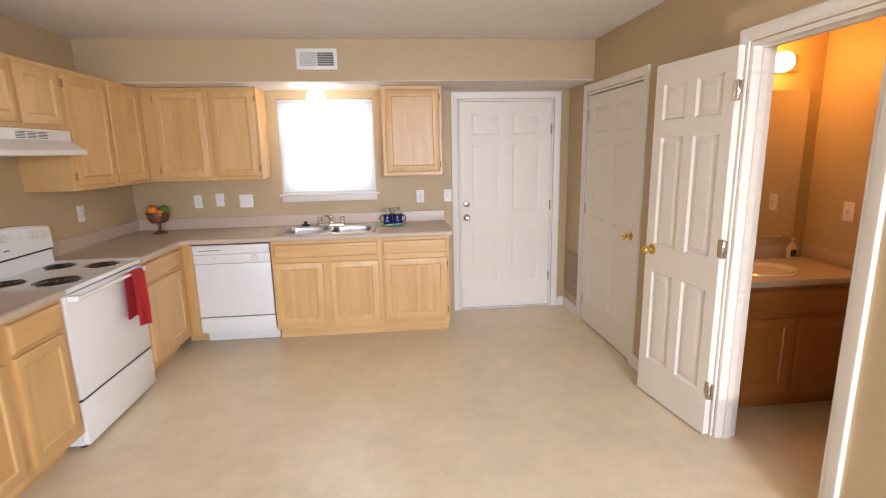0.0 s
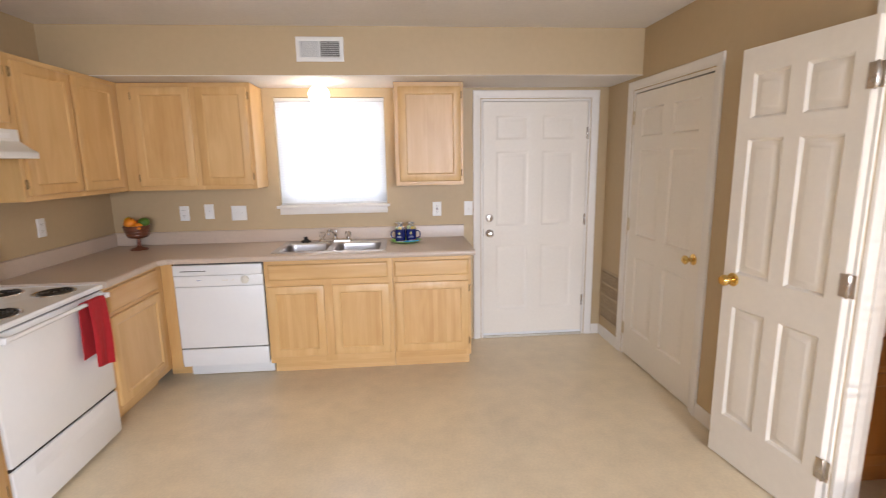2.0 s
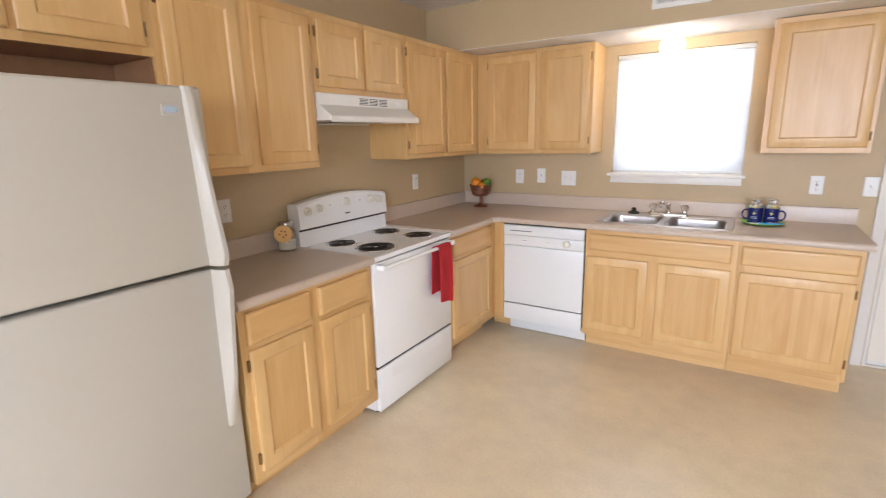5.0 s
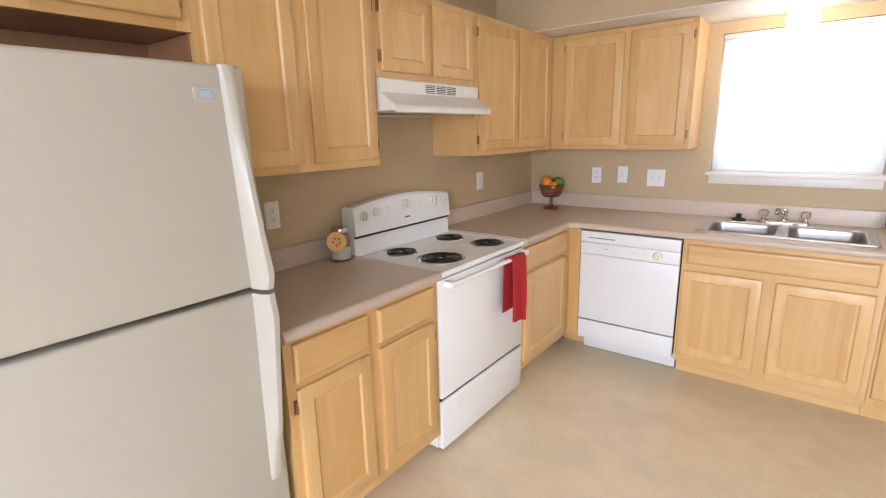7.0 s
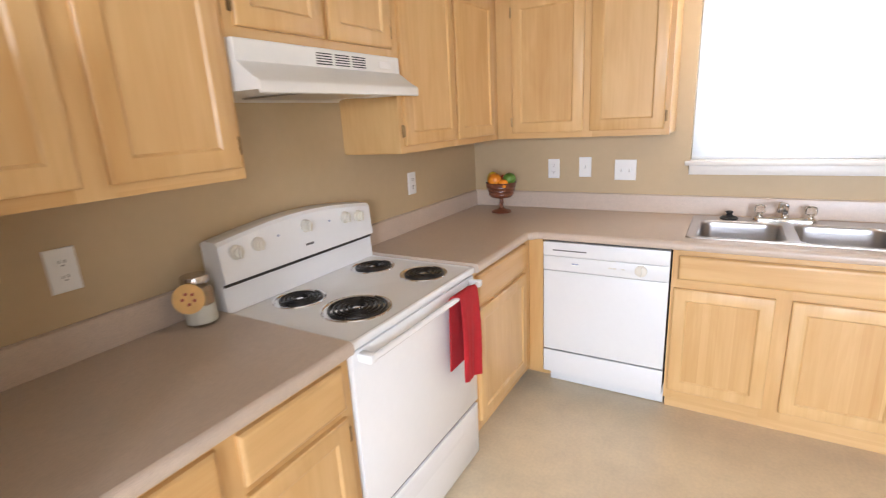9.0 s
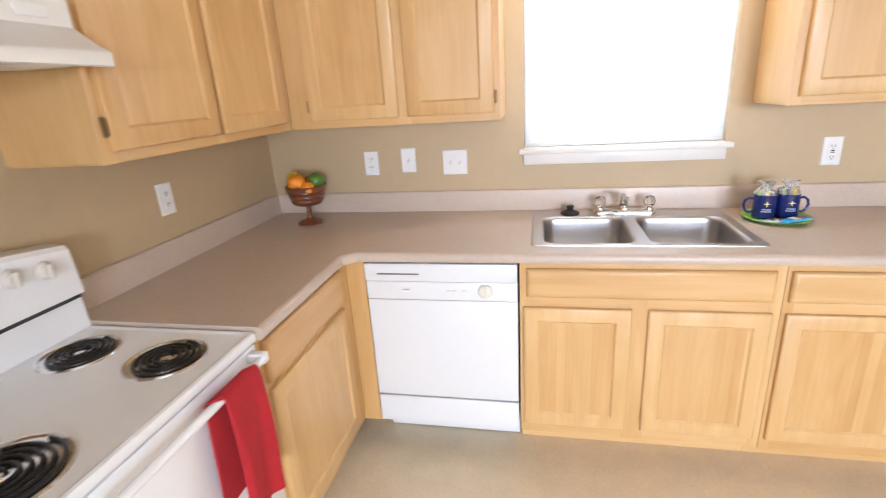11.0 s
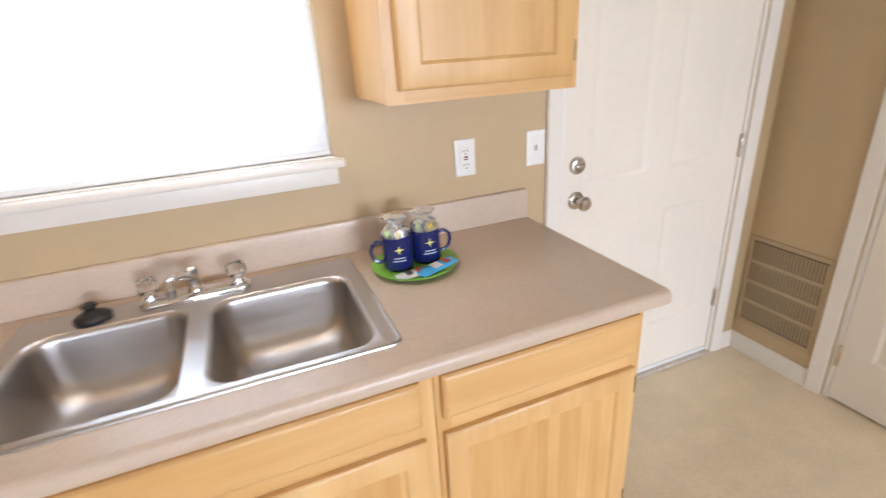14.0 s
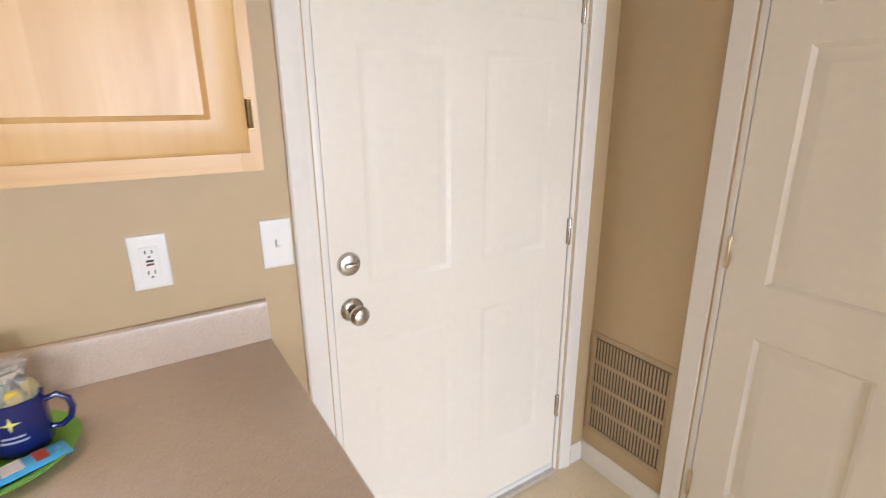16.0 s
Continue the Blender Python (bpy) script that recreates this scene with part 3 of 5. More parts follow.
def base_cabinet(m, w, doors, drawers, label, d=0.60, top=0.866, fronts=(0.69, 0.70, 0.846), panel_kind=None):
    e = thing("base_cabinet", m, label, "cabinet", "kitchen base cabinets")
    kick = 0.112
    bm = B()
    box(bm, 0, 0.016, -d + 0.019, -0.002, kick, top)
    box(bm, w - 0.016, w, -d + 0.019, -0.002, kick, top)
    box(bm, 0.016, w - 0.016, -0.012, -0.002, kick, top)
    box(bm, 0.016, w - 0.016, -d + 0.019, -0.012, kick, kick + 0.016)
    part("body", bm, MAPLE, e)
    part("toe_kick", boxed(0, w, -d + 0.11, -0.01, 0.0, kick), MAPLE_H, e)
    # face frame: stiles between, rails over and under the openings
    stiles = [(0.0, max(0.035, doors[0][0] + 0.012))] + [(a[1] - 0.012, b[0] + 0.012) for a, b in zip(doors, doors[1:])] + [(min(w - 0.035, doors[-1][1] - 0.012), w)]
    for a, b in stiles:
        part("stile", boxed(a, b, -d, -d + 0.019, kick, top), MAPLE, e)
    for za, zb in ((kick, kick + 0.055), (fronts[0] - 0.012, fronts[1] + 0.03), (top - 0.04, top)):
        for a, b in zip(stiles, stiles[1:]):
            part("rail", boxed(a[1], b[0], -d + 0.0005, -d + 0.019, za, zb), MAPLE_H, e)
    for k, (a, b, side) in enumerate(doors):
        cabinet_door(e, a, b, 0.16, fronts[0], -d, side, panel_kind=panel_kind)
    for a, b in drawers:
        drawer_front(e, a, b, fronts[1] + 0.015, fronts[2], -d)
    return e


def wall_cabinet(m, w, z0, z1, doors, label, d=0.305, under=None):
    e = thing("wall_cabinet", m @ pose(0, 0, z0), label, "cabinet", "kitchen wall cabinets")
    h = z1 - z0
    part("body", boxed(0, w, -d + 0.019, -0.002, 0.006, h), MAPLE, e)
    part("bottom_panel", boxed(0.004, w - 0.004, -d + 0.019, -0.004, 0, 0.006), under or MAPLE_H, e)
    stiles = [(0.0, doors[0][0] + 0.012)] + [(a[1] - 0.012, b[0] + 0.012) for a, b in zip(doors, doors[1:])] + [(doors[-1][1] - 0.012, w)]
    for a, b in stiles:
        part("stile", boxed(a, b, -d, -d + 0.019, 0, h), MAPLE, e)
    for za, zb in ((0.0, 0.042), (h - 0.042, h)):
        for a, b in zip(stiles, stiles[1:]):
            part("rail", boxed(a[1], b[0], -d + 0.0005, -d + 0.019, za, zb), MAPLE_H, e)
    for a, b, side in doors:
        cabinet_door(e, a, b, 0.03, h - 0.03, -d, side)
    return e


UZ0, UZ1 = 1.348, 2.092
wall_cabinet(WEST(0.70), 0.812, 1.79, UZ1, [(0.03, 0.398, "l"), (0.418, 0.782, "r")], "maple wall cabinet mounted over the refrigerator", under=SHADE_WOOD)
wall_cabinet(WEST(1.514), 0.760, UZ0, UZ1, [(0.028, 0.352, "l"), (0.408, 0.742, "r")], "two-door maple wall cabinet beside the range hood")
wall_cabinet(WEST(2.276), 0.750, 1.716, UZ1, [(0.03, 0.36, "l"), (0.388, 0.722, "r")], "short maple wall cabinet over the range hood")
wall_cabinet(WEST(3.028), NY - 3.028 - 0.002, UZ0, UZ1, [(0.03, 0.462, "l"), (0.484, 0.90, None)], "maple corner wall cabinet beside the range hood")
wall_cabinet(NORTH(-1.898), 0.897, UZ0, UZ1, [(0.095, 0.484, "l"), (0.520, 0.874, "r")], "two-door maple wall cabinet beside the window")
wall_cabinet(NORTH(0.013), 0.507, UZ0, UZ1, [(0.028, 0.486, "r")], "single-door maple wall cabinet beside the back door")

base_cabinet(WEST(1.512), 0.767, [(0.03, 0.349, "l"), (0.403, 0.733, "r")], [(0.03, 0.349), (0.403, 0.733)], "maple base cabinet with two drawers beside the refrigerator")
base_cabinet(WEST(3.046), 0.654, [(0.022, 0.572, None)], [(0.022, 0.572)], "maple base cabinet between range and corner")
base_cabinet(NORTH(-0.92), 0.885, [(0.014, 0.402, None), (0.460, 0.858, None)], [(0.026, 0.852)], "two-door maple sink base cabinet with false drawer front", fronts=(0.679, 0.707, 0.834), panel_kind=MAPLE_STRIPS)
base_cabinet(NORTH(-0.033), 0.563, [(0.014, 0.543, "r")], [(0.014, 0.543)], "maple end base cabinet with one drawer", fronts=(0.679, 0.707, 0.834), panel_kind=MAPLE_STRIPS)
# filler between the corner and the dishwasher
bm = boxed(WX + 0.601, -1.528, NY - 0.60, NY - 0.581, 0.11, 0.866)
box(bm, WX + 0.52, -1.528, NY - 0.44, NY - 0.42, 0.0, 0.11)
tagged(part("corner_filler", bm, MAPLE), "maple filler strip beside the dishwasher", "cabinet filler")

# ---------------------------------------------------------------- worktops
CT0, CT1 = 0.867, 0.906
YF, XF, XE = NY - 0.64, WX + 0.618, 0.555
HOLE = (-0.864, -0.092, 3.745, 4.215)


def nose(bm, x0, x1, flip=1):
    """The rolled front edge: a half-round strip in (y, z) along x, in front of y = 0."""
    pts = [(0, CT0)] + [(-0.002 - 0.013 * math.sin(radians(a)), CT0 + 0.012 * (1 - math.cos(radians(a)))) for a in (0, 45, 90)]
    pts += [(-0.015 * math.cos(radians(a)), CT1 - 0.017 + 0.017 * math.sin(radians(a))) for a in (0, 30, 60, 90)]
    prism(bm, pts, x0, x1)


worktop = thing("worktop", pose(0, 0, 0), "taupe speckled laminate L-shaped worktop with a rolled edge", "countertop")
bm = B()
GX = [WX, XF, XF + 0.05, HOLE[0], HOLE[1], XE]
GY = [3.045, YF - 0.05, YF, HOLE[2], HOLE[3], NY - 0.001]
faces = []
for i in range(5):
    for j in range(5):
        if (i >= 1 and j < 2) or (i == 3 and j == 3):
            continue
        faces.append([(GX[i], GY[j]), (GX[i + 1], GY[j]), (GX[i + 1], GY[j + 1]), (GX[i], GY[j + 1])])
faces.append([(XF, YF - 0.05), (XF + 0.05, YF), (XF, YF)])
for f in faces:
    bm.faces.new([bm.verts.new((x, y, CT1)) for x, y in f])
bmesh.ops.remove_doubles(bm, verts=bm.verts, dist=1e-5)
made = bmesh.ops.extrude_face_region(bm, geom=bm.faces[:])
for g in made["geom"]:
    if isinstance(g, bmesh.types.BMVert):
        g.co.z = CT0
part("top", bm, LAMINATE, worktop)
bm = B()
nose(bm, XF + 0.05, XE)
part("rolled_edge", bm, LAMINATE, worktop, m=pose(0, YF, 0))
bm = B()
nose(bm, 0, YF - 0.05 - 3.045)
part("rolled_edge", bm, LAMINATE, worktop, m=pose(XF, 3.045, 0, 0, 0, 90))
bm = B()
nose(bm, 0, 0.0707)
part("rolled_edge", bm, LAMINATE, worktop, m=pose(XF, YF - 0.05, 0, 0, 0, 45))


def splash(parent, x0, x1, m):
    bm = prism(B(), [(-0.001, CT1 + 0.0005), (-0.02, CT1 + 0.0005), (-0.02, CT1 + 0.088), (-0.018, CT1 + 0.096), (-0.013, CT1 + 0.1), (-0.001, CT1 + 0.1)], x0, x1)
    return part("backsplash", bm, LAMINATE, parent, m=m)


splash(worktop, WX + 0.001, XE, pose(0, NY, 0))
splash(worktop, 0, NY - 0.022 - 3.045, WEST(3.045))
short_top = thing("worktop", pose(0, 0, 0), "short taupe laminate worktop between refrigerator and range", "countertop")
part("top", boxed(WX, XF, 1.502, 2.279, CT0, CT1), LAMINATE, short_top)
bm = B()
nose(bm, 0, 0.777)
part("rolled_edge", bm, LAMINATE, short_top, m=pose(XF, 1.502, 0, 0, 0, 90))
splash(short_top, 0, 0.777, WEST(1.502))

# ---------------------------------------------------------------- sink and tap
sink = thing("kitchen_sink", pose(-0.478, 3.985, CT1), "double-bowl brushed stainless steel drop-in sink", "sink")


bowls = ((-0.362, -0.021, -0.23, 0.148), (0.021, 0.362, -0.23, 0.148))
bm = B()
# rolled outer lip
loft(bm, [[(x, y, z) for x, y in rounded(-0.402 + d, 0.402 - d, -0.252 + d, 0.255 - d, max(0.004, 0.025 - d))] for d, z in ((0, 0.0005), (0.001, 0.004), (0.005, 0.0065), (0.010, 0.0055))], False, False)
# deck: strips between lip and bowls
X = [-0.392, bowls[0][0], bowls[0][1], bowls[1][0], bowls[1][1], 0.392]
Y = [-0.242, -0.23, 0.148, 0.245]
for i in range(5):
    for j in range(3):
        if i in (1, 3) and j == 1:
            continue
        bm.faces.new([bm.verts.new((x, y, 0.0055)) for x, y in ((X[i], Y[j]), (X[i + 1], Y[j]), (X[i + 1], Y[j + 1]), (X[i], Y[j + 1]))])
part("rim", bm, STEEL, sink)
for x0, x1, y0, y1 in bowls:
    bm = B()
    prof = [(0, 0.0055, 0.055), (0.004, 0.003, 0.055), (0.008, -0.004, 0.055), (0.0095, -0.012, 0.055), (0.0105, -0.03, 0.055), (0.0125, -0.07, 0.055), (0.017, -0.10, 0.055), (0.026, -0.125, 0.058), (0.042, -0.145, 0.06), (0.065, -0.157, 0.06), (0.11, -0.162, 0.04)]
    # square corners of the deck are filled in by the first ring
    sq = [bm.verts.new(p) for p in ((x0, y0, 0.0055), (x1, y0, 0.0055), (x1, y1, 0.0055), (x0, y1, 0.0055))]
    rows = [[(x, y, z) for x, y in rounded(x0 + d, x1 - d, y0 + d, y1 - d, min(r, 0.06))] for d, z, r in prof]
    vs = [[bm.verts.new(p) for p in r] for r in rows]
    for a, b in zip(vs, vs[1:]):
        for i in range(len(a)):
            bm.faces.new((a[i], a[(i + 1) % len(a)], b[(i + 1) % len(a)], b[i]))
    bm.faces.new(vs[-1])
    for k, corner in enumerate((2, 3, 0, 1)):
        arc = vs[0][k * 7:k * 7 + 7]
        for a, b in zip(arc, arc[1:]):
            bm.faces.new((a, b, sq[corner]))
    bowl = part("bowl", bm, STEEL, sink)
    cx, cy = (x0 + x1) / 2, (y0 + y1) / 2 + 0.012
    dr = part("drain", lathe(B(), [(0.043, -0.1617), (0.043, -0.1595), (0.038, -0.1585), (0.032, -0.161), (0.0, -0.161)], 24, (cx, cy, 0)), CHROME, bowl)
    part("drain_hole", lathe(B(), [(0.036, -0.1605), (0.035, -0.1594), (0.0, -0.1594)], 24, (cx, cy, 0)), BLACK, bowl)

tap = thing("kitchen_faucet", pose(-0.485, 4.178, CT1 + 0.006), "chrome two-handle faucet with clear knobs on the sink", "faucet")
bm = loft(B(), [[(x, y, z) for x, y in rounded(-0.13 + d, 0.13 - d, -0.027 + d, 0.027 - d, 0.026 - d)] for d, z in ((0, 0), (0, 0.012), (0.004, 0.018), (0.012, 0.021))], True, True)
part("base_plate", bm, CHROME, tap)
part("spout_post", lathe(B(), [(0.02, 0.02), (0.019, 0.03), (0.014, 0.036), (0.013, 0.065), (0.016, 0.07), (0.016, 0.08), (0.008, 0.086), (0, 0.086)], 18), CHROME, tap)
sp = part("spout", tube(B(), [(0, 0, 0.055), (-0.007, -0.03, 0.073), (-0.017, -0.075, 0.094), (-0.026, -0.112, 0.105), (-0.030, -0.130, 0.102), (-0.031, -0.136, 0.09)], [0.012, 0.0115, 0.0105, 0.0105, 0.0105, 0.01], 12), CHROME, tap)
part("aerator", lathe(B(), [(0.011, 0.0), (0.012, 0.004), (0.012, 0.02), (0.009, 0.024), (0, 0.024)], 16, (-0.031, -0.137, 0.070)), CHROME, sp)
for x in (-0.102, 0.102):
    st = part("handle_stem", lathe(B(), [(0.017, 0.02), (0.016, 0.025), (0.008, 0.029), (0.007, 0.04), (0, 0.04)], 18, (x, 0, 0)), CHROME, tap)
    bm = lathe(B(), [(0.014, 0.034), (0.022, 0.040), (0.024, 0.050), (0.023, 0.064), (0.020, 0.073), (0.012, 0.077), (0, 0.077)], 8, (x, 0, 0))
    part("clear_knob", bm, CRYSTAL, st, "clear acrylic knob")
stopper = tagged(part("sink_stopper", lathe(B(), [(0.04, 0), (0.041, 0.006), (0.034, 0.012), (0.018, 0.017), (0.012, 0.026), (0.017, 0.034), (0.014, 0.04), (0, 0.041)], 24), BLACK), "black rubber sink stopper on the sink rim", "sink stopper")
stopper.matrix_world = pose(-0.715, 4.18, CT1 + 0.006)

# ---------------------------------------------------------------- dishwasher
dw = thing("dishwasher", pose(-1.524, NY - 0.60, 0), "white built-in dishwasher under the worktop", "dishwasher")
DWW = 0.599
part("body", boxed(0.004, DWW - 0.004, 0.012, 0.56, 0.13, 0.86), SLOT, dw)
part("door", boxed(0.003, DWW - 0.003, -0.012, 0.012, 0.256, 0.698, bevel=0.004), DW_WHITE, dw)
cp = part("control_panel", boxed(0.003, DWW - 0.003, -0.014, 0.012, 0.7005, 0.776, bevel=0.003), DW_WHITE, dw)
part("top_strip", boxed(0.003, DWW - 0.003, -0.020, 0.012, 0.7785, 0.852, bevel=0.005), DW_WHITE, dw)
part("vent_slot", boxed(0.054, 0.222, -0.0215, -0.0195, 0.807, 0.813), VENT_GREY, cp)
bdg = part("badge", boxed(0.146, 0.186, -0.0155, -0.0138, 0.734, 0.752, bevel=0.001, seg=1), PLATE, cp, "small badge with an unreadable blue mark")
part("badge_mark", boxed(0.150, 0.182, -0.0162, -0.0152, 0.740, 0.747), GREY_PRINT, bdg)
for x in (0.335, 0.355, 0.395):
    part("button", boxed(x - 0.008, x + 0.008, -0.0165, -0.0135, 0.738, 0.744, bevel=0.001), KNOB_P, cp)
dial = part("dial", lathe(B(), [(0.028, -0.0138), (0.027, -0.021), (0.022, -0.025), (0.012, -0.026), (0, -0.026)], 28, (0.475, 0, 0.742), "Y"), KNOB_P, cp, "ivory plastic dial")
part("dial_grip", boxed(0.471, 0.479, -0.033, -0.025, 0.720, 0.764, bevel=0.002), KNOB_P, dial)
part("access_panel", boxed(0.003, DWW - 0.003, -0.010, 0.012, 0.120, 0.247, bevel=0.003), DW_WHITE, dw)
part("kick_plate", boxed(0.004, DWW - 0.004, 0.112, 0.127, 0.006, 0.16, bevel=0.002), DW_WHITE, dw)
for x in (0.06, 0.54):
    part("foot", lathe(B(), [(0.018, 0), (0.018, 0.01), (0.006, 0.012), (0.006, 0.1), (0, 0.1)], 12, (x, 0.25, 0)), SLOT, dw)

# ---------------------------------------------------------------- range
rg = thing("electric_range", WEST(2.283), "white freestanding electric coil range with an oven below", "stove")
RW_, RD = 0.758, 0.600
part("body", boxed(0.002, RW_ - 0.002, -RD + 0.02, -0.03, 0.03, 0.885), ENAMEL, rg)
bm = loft(B(), [[(x, y, z) for x, y in rounded(d, RW_ - d, -RD - 0.02 + d, -0.09, 0.012)] for d, z in ((0.002, 0.872), (0, 0.877), (0, 0.889), (0.003, 0.895), (0.010, 0.897), (0.016, 0.894), (0.026, 0.893))], True, True)
part("cooktop", bm, ENAMEL, rg)
# backguard: upright panel with a bowed top
bm = B()
N = 16
top = [1.136 + 0.034 * math.sin(math.pi * i / N) for i in range(N + 1)]
rows = []
for i in range(N + 1):
    x = RW_ * i / N
    rows.append([(x, -0.012, 0.90), (x, -0.095, 0.895), (x, -0.088, 0.992), (x, -0.108, 1.0), (x, -0.098, top[i] - 0.012), (x, -0.088, top[i]), (x, -0.03, top[i] + 0.004), (x, -0.012, top[i] - 0.006)])
loft(bm, rows, True, True)
bg = part("backguard", bm, ENAMEL, rg)
part("seam", boxed(0.004, RW_ - 0.004, -0.098, -0.086, 0.986, 0.9965), SLOT, bg)
for x, z in ((0.062, 1.094), (0.149, 1.10), (0.372, 1.115), (0.592, 1.104), (0.675, 1.094)):
    k = part("knob", lathe(B(), [(0.025, -0.098), (0.024, -0.109), (0.018, -0.113), (0.017, -0.121), (0.0, -0.122)], 24, (x, 0, z), "Y"), KNOB_P, bg, "ivory control knob")
    part("knob_grip", boxed(x - 0.005, x + 0.005, -0.131, -0.120, z - 0.019, z + 0.019, bevel=0.002), KNOB_P, bg)
part("badge", boxed(0.36, 0.40, -0.1065, -0.103, 1.040, 1.048), VENT_GREY, bg)
for x, z in ((0.24, 1.108), (0.50, 1.108)):
    part("indicator", lathe(B(), [(0.004, -0.1), (0.004, -0.104), (0, -0.104)], 10, (x, 0, z), "Y"), GREY_PRINT, bg)


def burner(x, y, r):
    pan = part("drip_pan", lathe(B(), [(r + 0.015, 0.8935), (r + 0.0135, 0.897), (r + 0.009, 0.8972), (r + 0.001, 0.889), (r * 0.6, 0.878), (0.012, 0.876), (0, 0.876)], 36, (x, y, 0)), CHROME, rg, "chrome drip pan")
    turns = 5 if r > 0.09 else 4
    pts = []
    steps = turns * 26
    for i in range(steps + 1):
        a = 2 * math.pi * turns * i / steps
        q = 0.02 + (r - 0.021) * i / steps
        pts.append((x + q * math.cos(a), y + q * math.sin(a), 0.8965))
    part("coil", tube(B(), pts, 0.0052, 8), COIL, pan, "black coil element")
    bm = B()
    for k in range(3):
        a = 2 * math.pi * k / 3 + 0.4
        tube(bm, [(x, y, 0.8885), (x + (r - 0.004) * math.cos(a), y + (r - 0.004) * math.sin(a), 0.8885)], 0.003, 6)
    part("coil_support", bm, CHROME, pan)
    part("coil_medallion", lathe(B(), [(0.012, 0.888), (0.012, 0.897), (0, 0.898)], 14, (x, y, 0)), CHROME, pan)


burner(0.221, -0.452, 0.103)
burner(0.208, -0.205, 0.078)
burner(0.612, -0.21, 0.078)
burner(0.61, -0.465, 0.08)
FY = -RD
door = part("oven_door", boxed(0.004, RW_ - 0.004, FY - 0.012, FY + 0.022, 0.292, 0.862, bevel=0.006), ENAMEL, rg)
part("top_gap", boxed(0.006, RW_ - 0.006, FY + 0.0, FY + 0.02, 0.863, 0.872), SLOT, rg)
HZ = 0.842
bm = tube(B(), [(0.035, FY - 0.052, HZ), (0.08, FY - 0.055, HZ), (RW_ - 0.08, FY - 0.055, HZ), (RW_ - 0.035, FY - 0.052, HZ)], 0.011, 12)
for x in (0.04, RW_ - 0.04):
    box(bm, x - 0.014, x + 0.014, FY - 0.062, FY - 0.012, HZ - 0.014, HZ + 0.014, bevel=0.005)
part("oven_handle", bm, ENAMEL, door)
dr = part("storage_drawer", boxed(0.004, RW_ - 0.004, FY - 0.010, FY + 0.02, 0.03, 0.276, bevel=0.006), ENAMEL, rg)
bm = rings(B(), 0.12, RW_ - 0.12, 0.185, 0.262, [(0, FY - 0.0098), (0.010, FY - 0.0108), (0.022, FY - 0.0128), (0.032, FY - 0.0132)])
part("drawer_pull", bm, ENAMEL, dr)
part("drawer_gap", boxed(0.006, RW_ - 0.006, FY, FY + 0.02, 0.277, 0.291), BLACK, rg)
for x in (0.05, RW_ - 0.05):
    for y in (FY + 0.05, -0.08):
        part("foot", lathe(B(), [(0.018, 0), (0.018, 0.02), (0.007, 0.022), (0.007, 0.05), (0, 0.05)], 12, (x, y, 0)), BLACK, rg)

# red towel over the oven handle
bm = B()
prof = [(FY - 0.0745, 0.50 + 0.32 * k / 9) for k in range(10)]
prof += [(FY - 0.0715, 0.834), (FY - 0.064, 0.8415), (FY - 0.054, 0.8435), (FY - 0.045, 0.8405), (FY - 0.040, 0.832)]
prof += [(FY - 0.038, 0.82 - 0.27 * k / 7) for k in range(8)]
inner = [(FY - 0.0705, z) for y, z in prof[:10]] + [(FY - 0.068, 0.832), (FY - 0.062, 0.838), (FY - 0.054, 0.8395), (FY - 0.047, 0.837), (FY - 0.043, 0.831)] + [(FY - 0.042, z) for y, z in prof[15:]]
rows = []
for i in range(19):
    u = i / 18
    row = []
    for k, (y, z) in enumerate(prof + inner[::-1]):
        front = y < FY - 0.06
        hang = min(1.0, max(0.0, (0.825 - z) * 5))
        wave = (0.008 * (1 + math.sin(u * 6.5 + 0.4)) + 0.003 * math.sin(u * 15)) * hang if front else 0.0
        row.append(((0.53 if front else 0.50) + (0.135 if front else 0.14) * u + 0.012 * math.sin(z * 9) * hang, y - wave, z + HZ - 0.826 - (0.03 * u * hang if front else 0)))
    rows.append(row)
loft(bm, rows, True, True)
towel = tagged(part("dish_towel", bm, RED), "red cotton dish towel hung over the oven handle", "towel")
towel.matrix_world = WEST(2.283)

# ---------------------------------------------------------------- hood
hood = thing("range_hood", WEST(2.279, WX, 1.569), "almond-white under-cabinet range hood", "range hood")
HW = 0.744
prof = [(-0.002, 0.0), (-0.002, 0.146), (-0.325, 0.146), (-0.328, 0.142), (-0.328, 0.088), (-0.385, 0.045), (-0.407, 0.034), (-0.411, 0.028), (-0.411, 0.003), (-0.405, 0.0), (-0.402, 0.01), (-0.02, 0.012)]
part("shell", prism(B(), prof, 0, HW), HOOD_W, hood)
for g in range(3):
    for k in range(5):
        part("vent_slot", boxed(0.30 + g * 0.085, 0.30 + g * 0.085 + 0.07, -0.3295, -0.3275, 0.096 + k * 0.008, 0.0995 + k * 0.008), SLOT, hood)
part("switch_plate", boxed(0.62, 0.69, -0.330, -0.3275, 0.102, 0.126, bevel=0.001), PLATE, hood)
part("filter", boxed(0.2, 0.56, -0.38, -0.08, 0.004, 0.009), STEEL, hood)
part("light_cover", boxed(0.58, 0.70, -0.36, -0.2, 0.004, 0.0095, bevel=0.002), PLATE, hood)

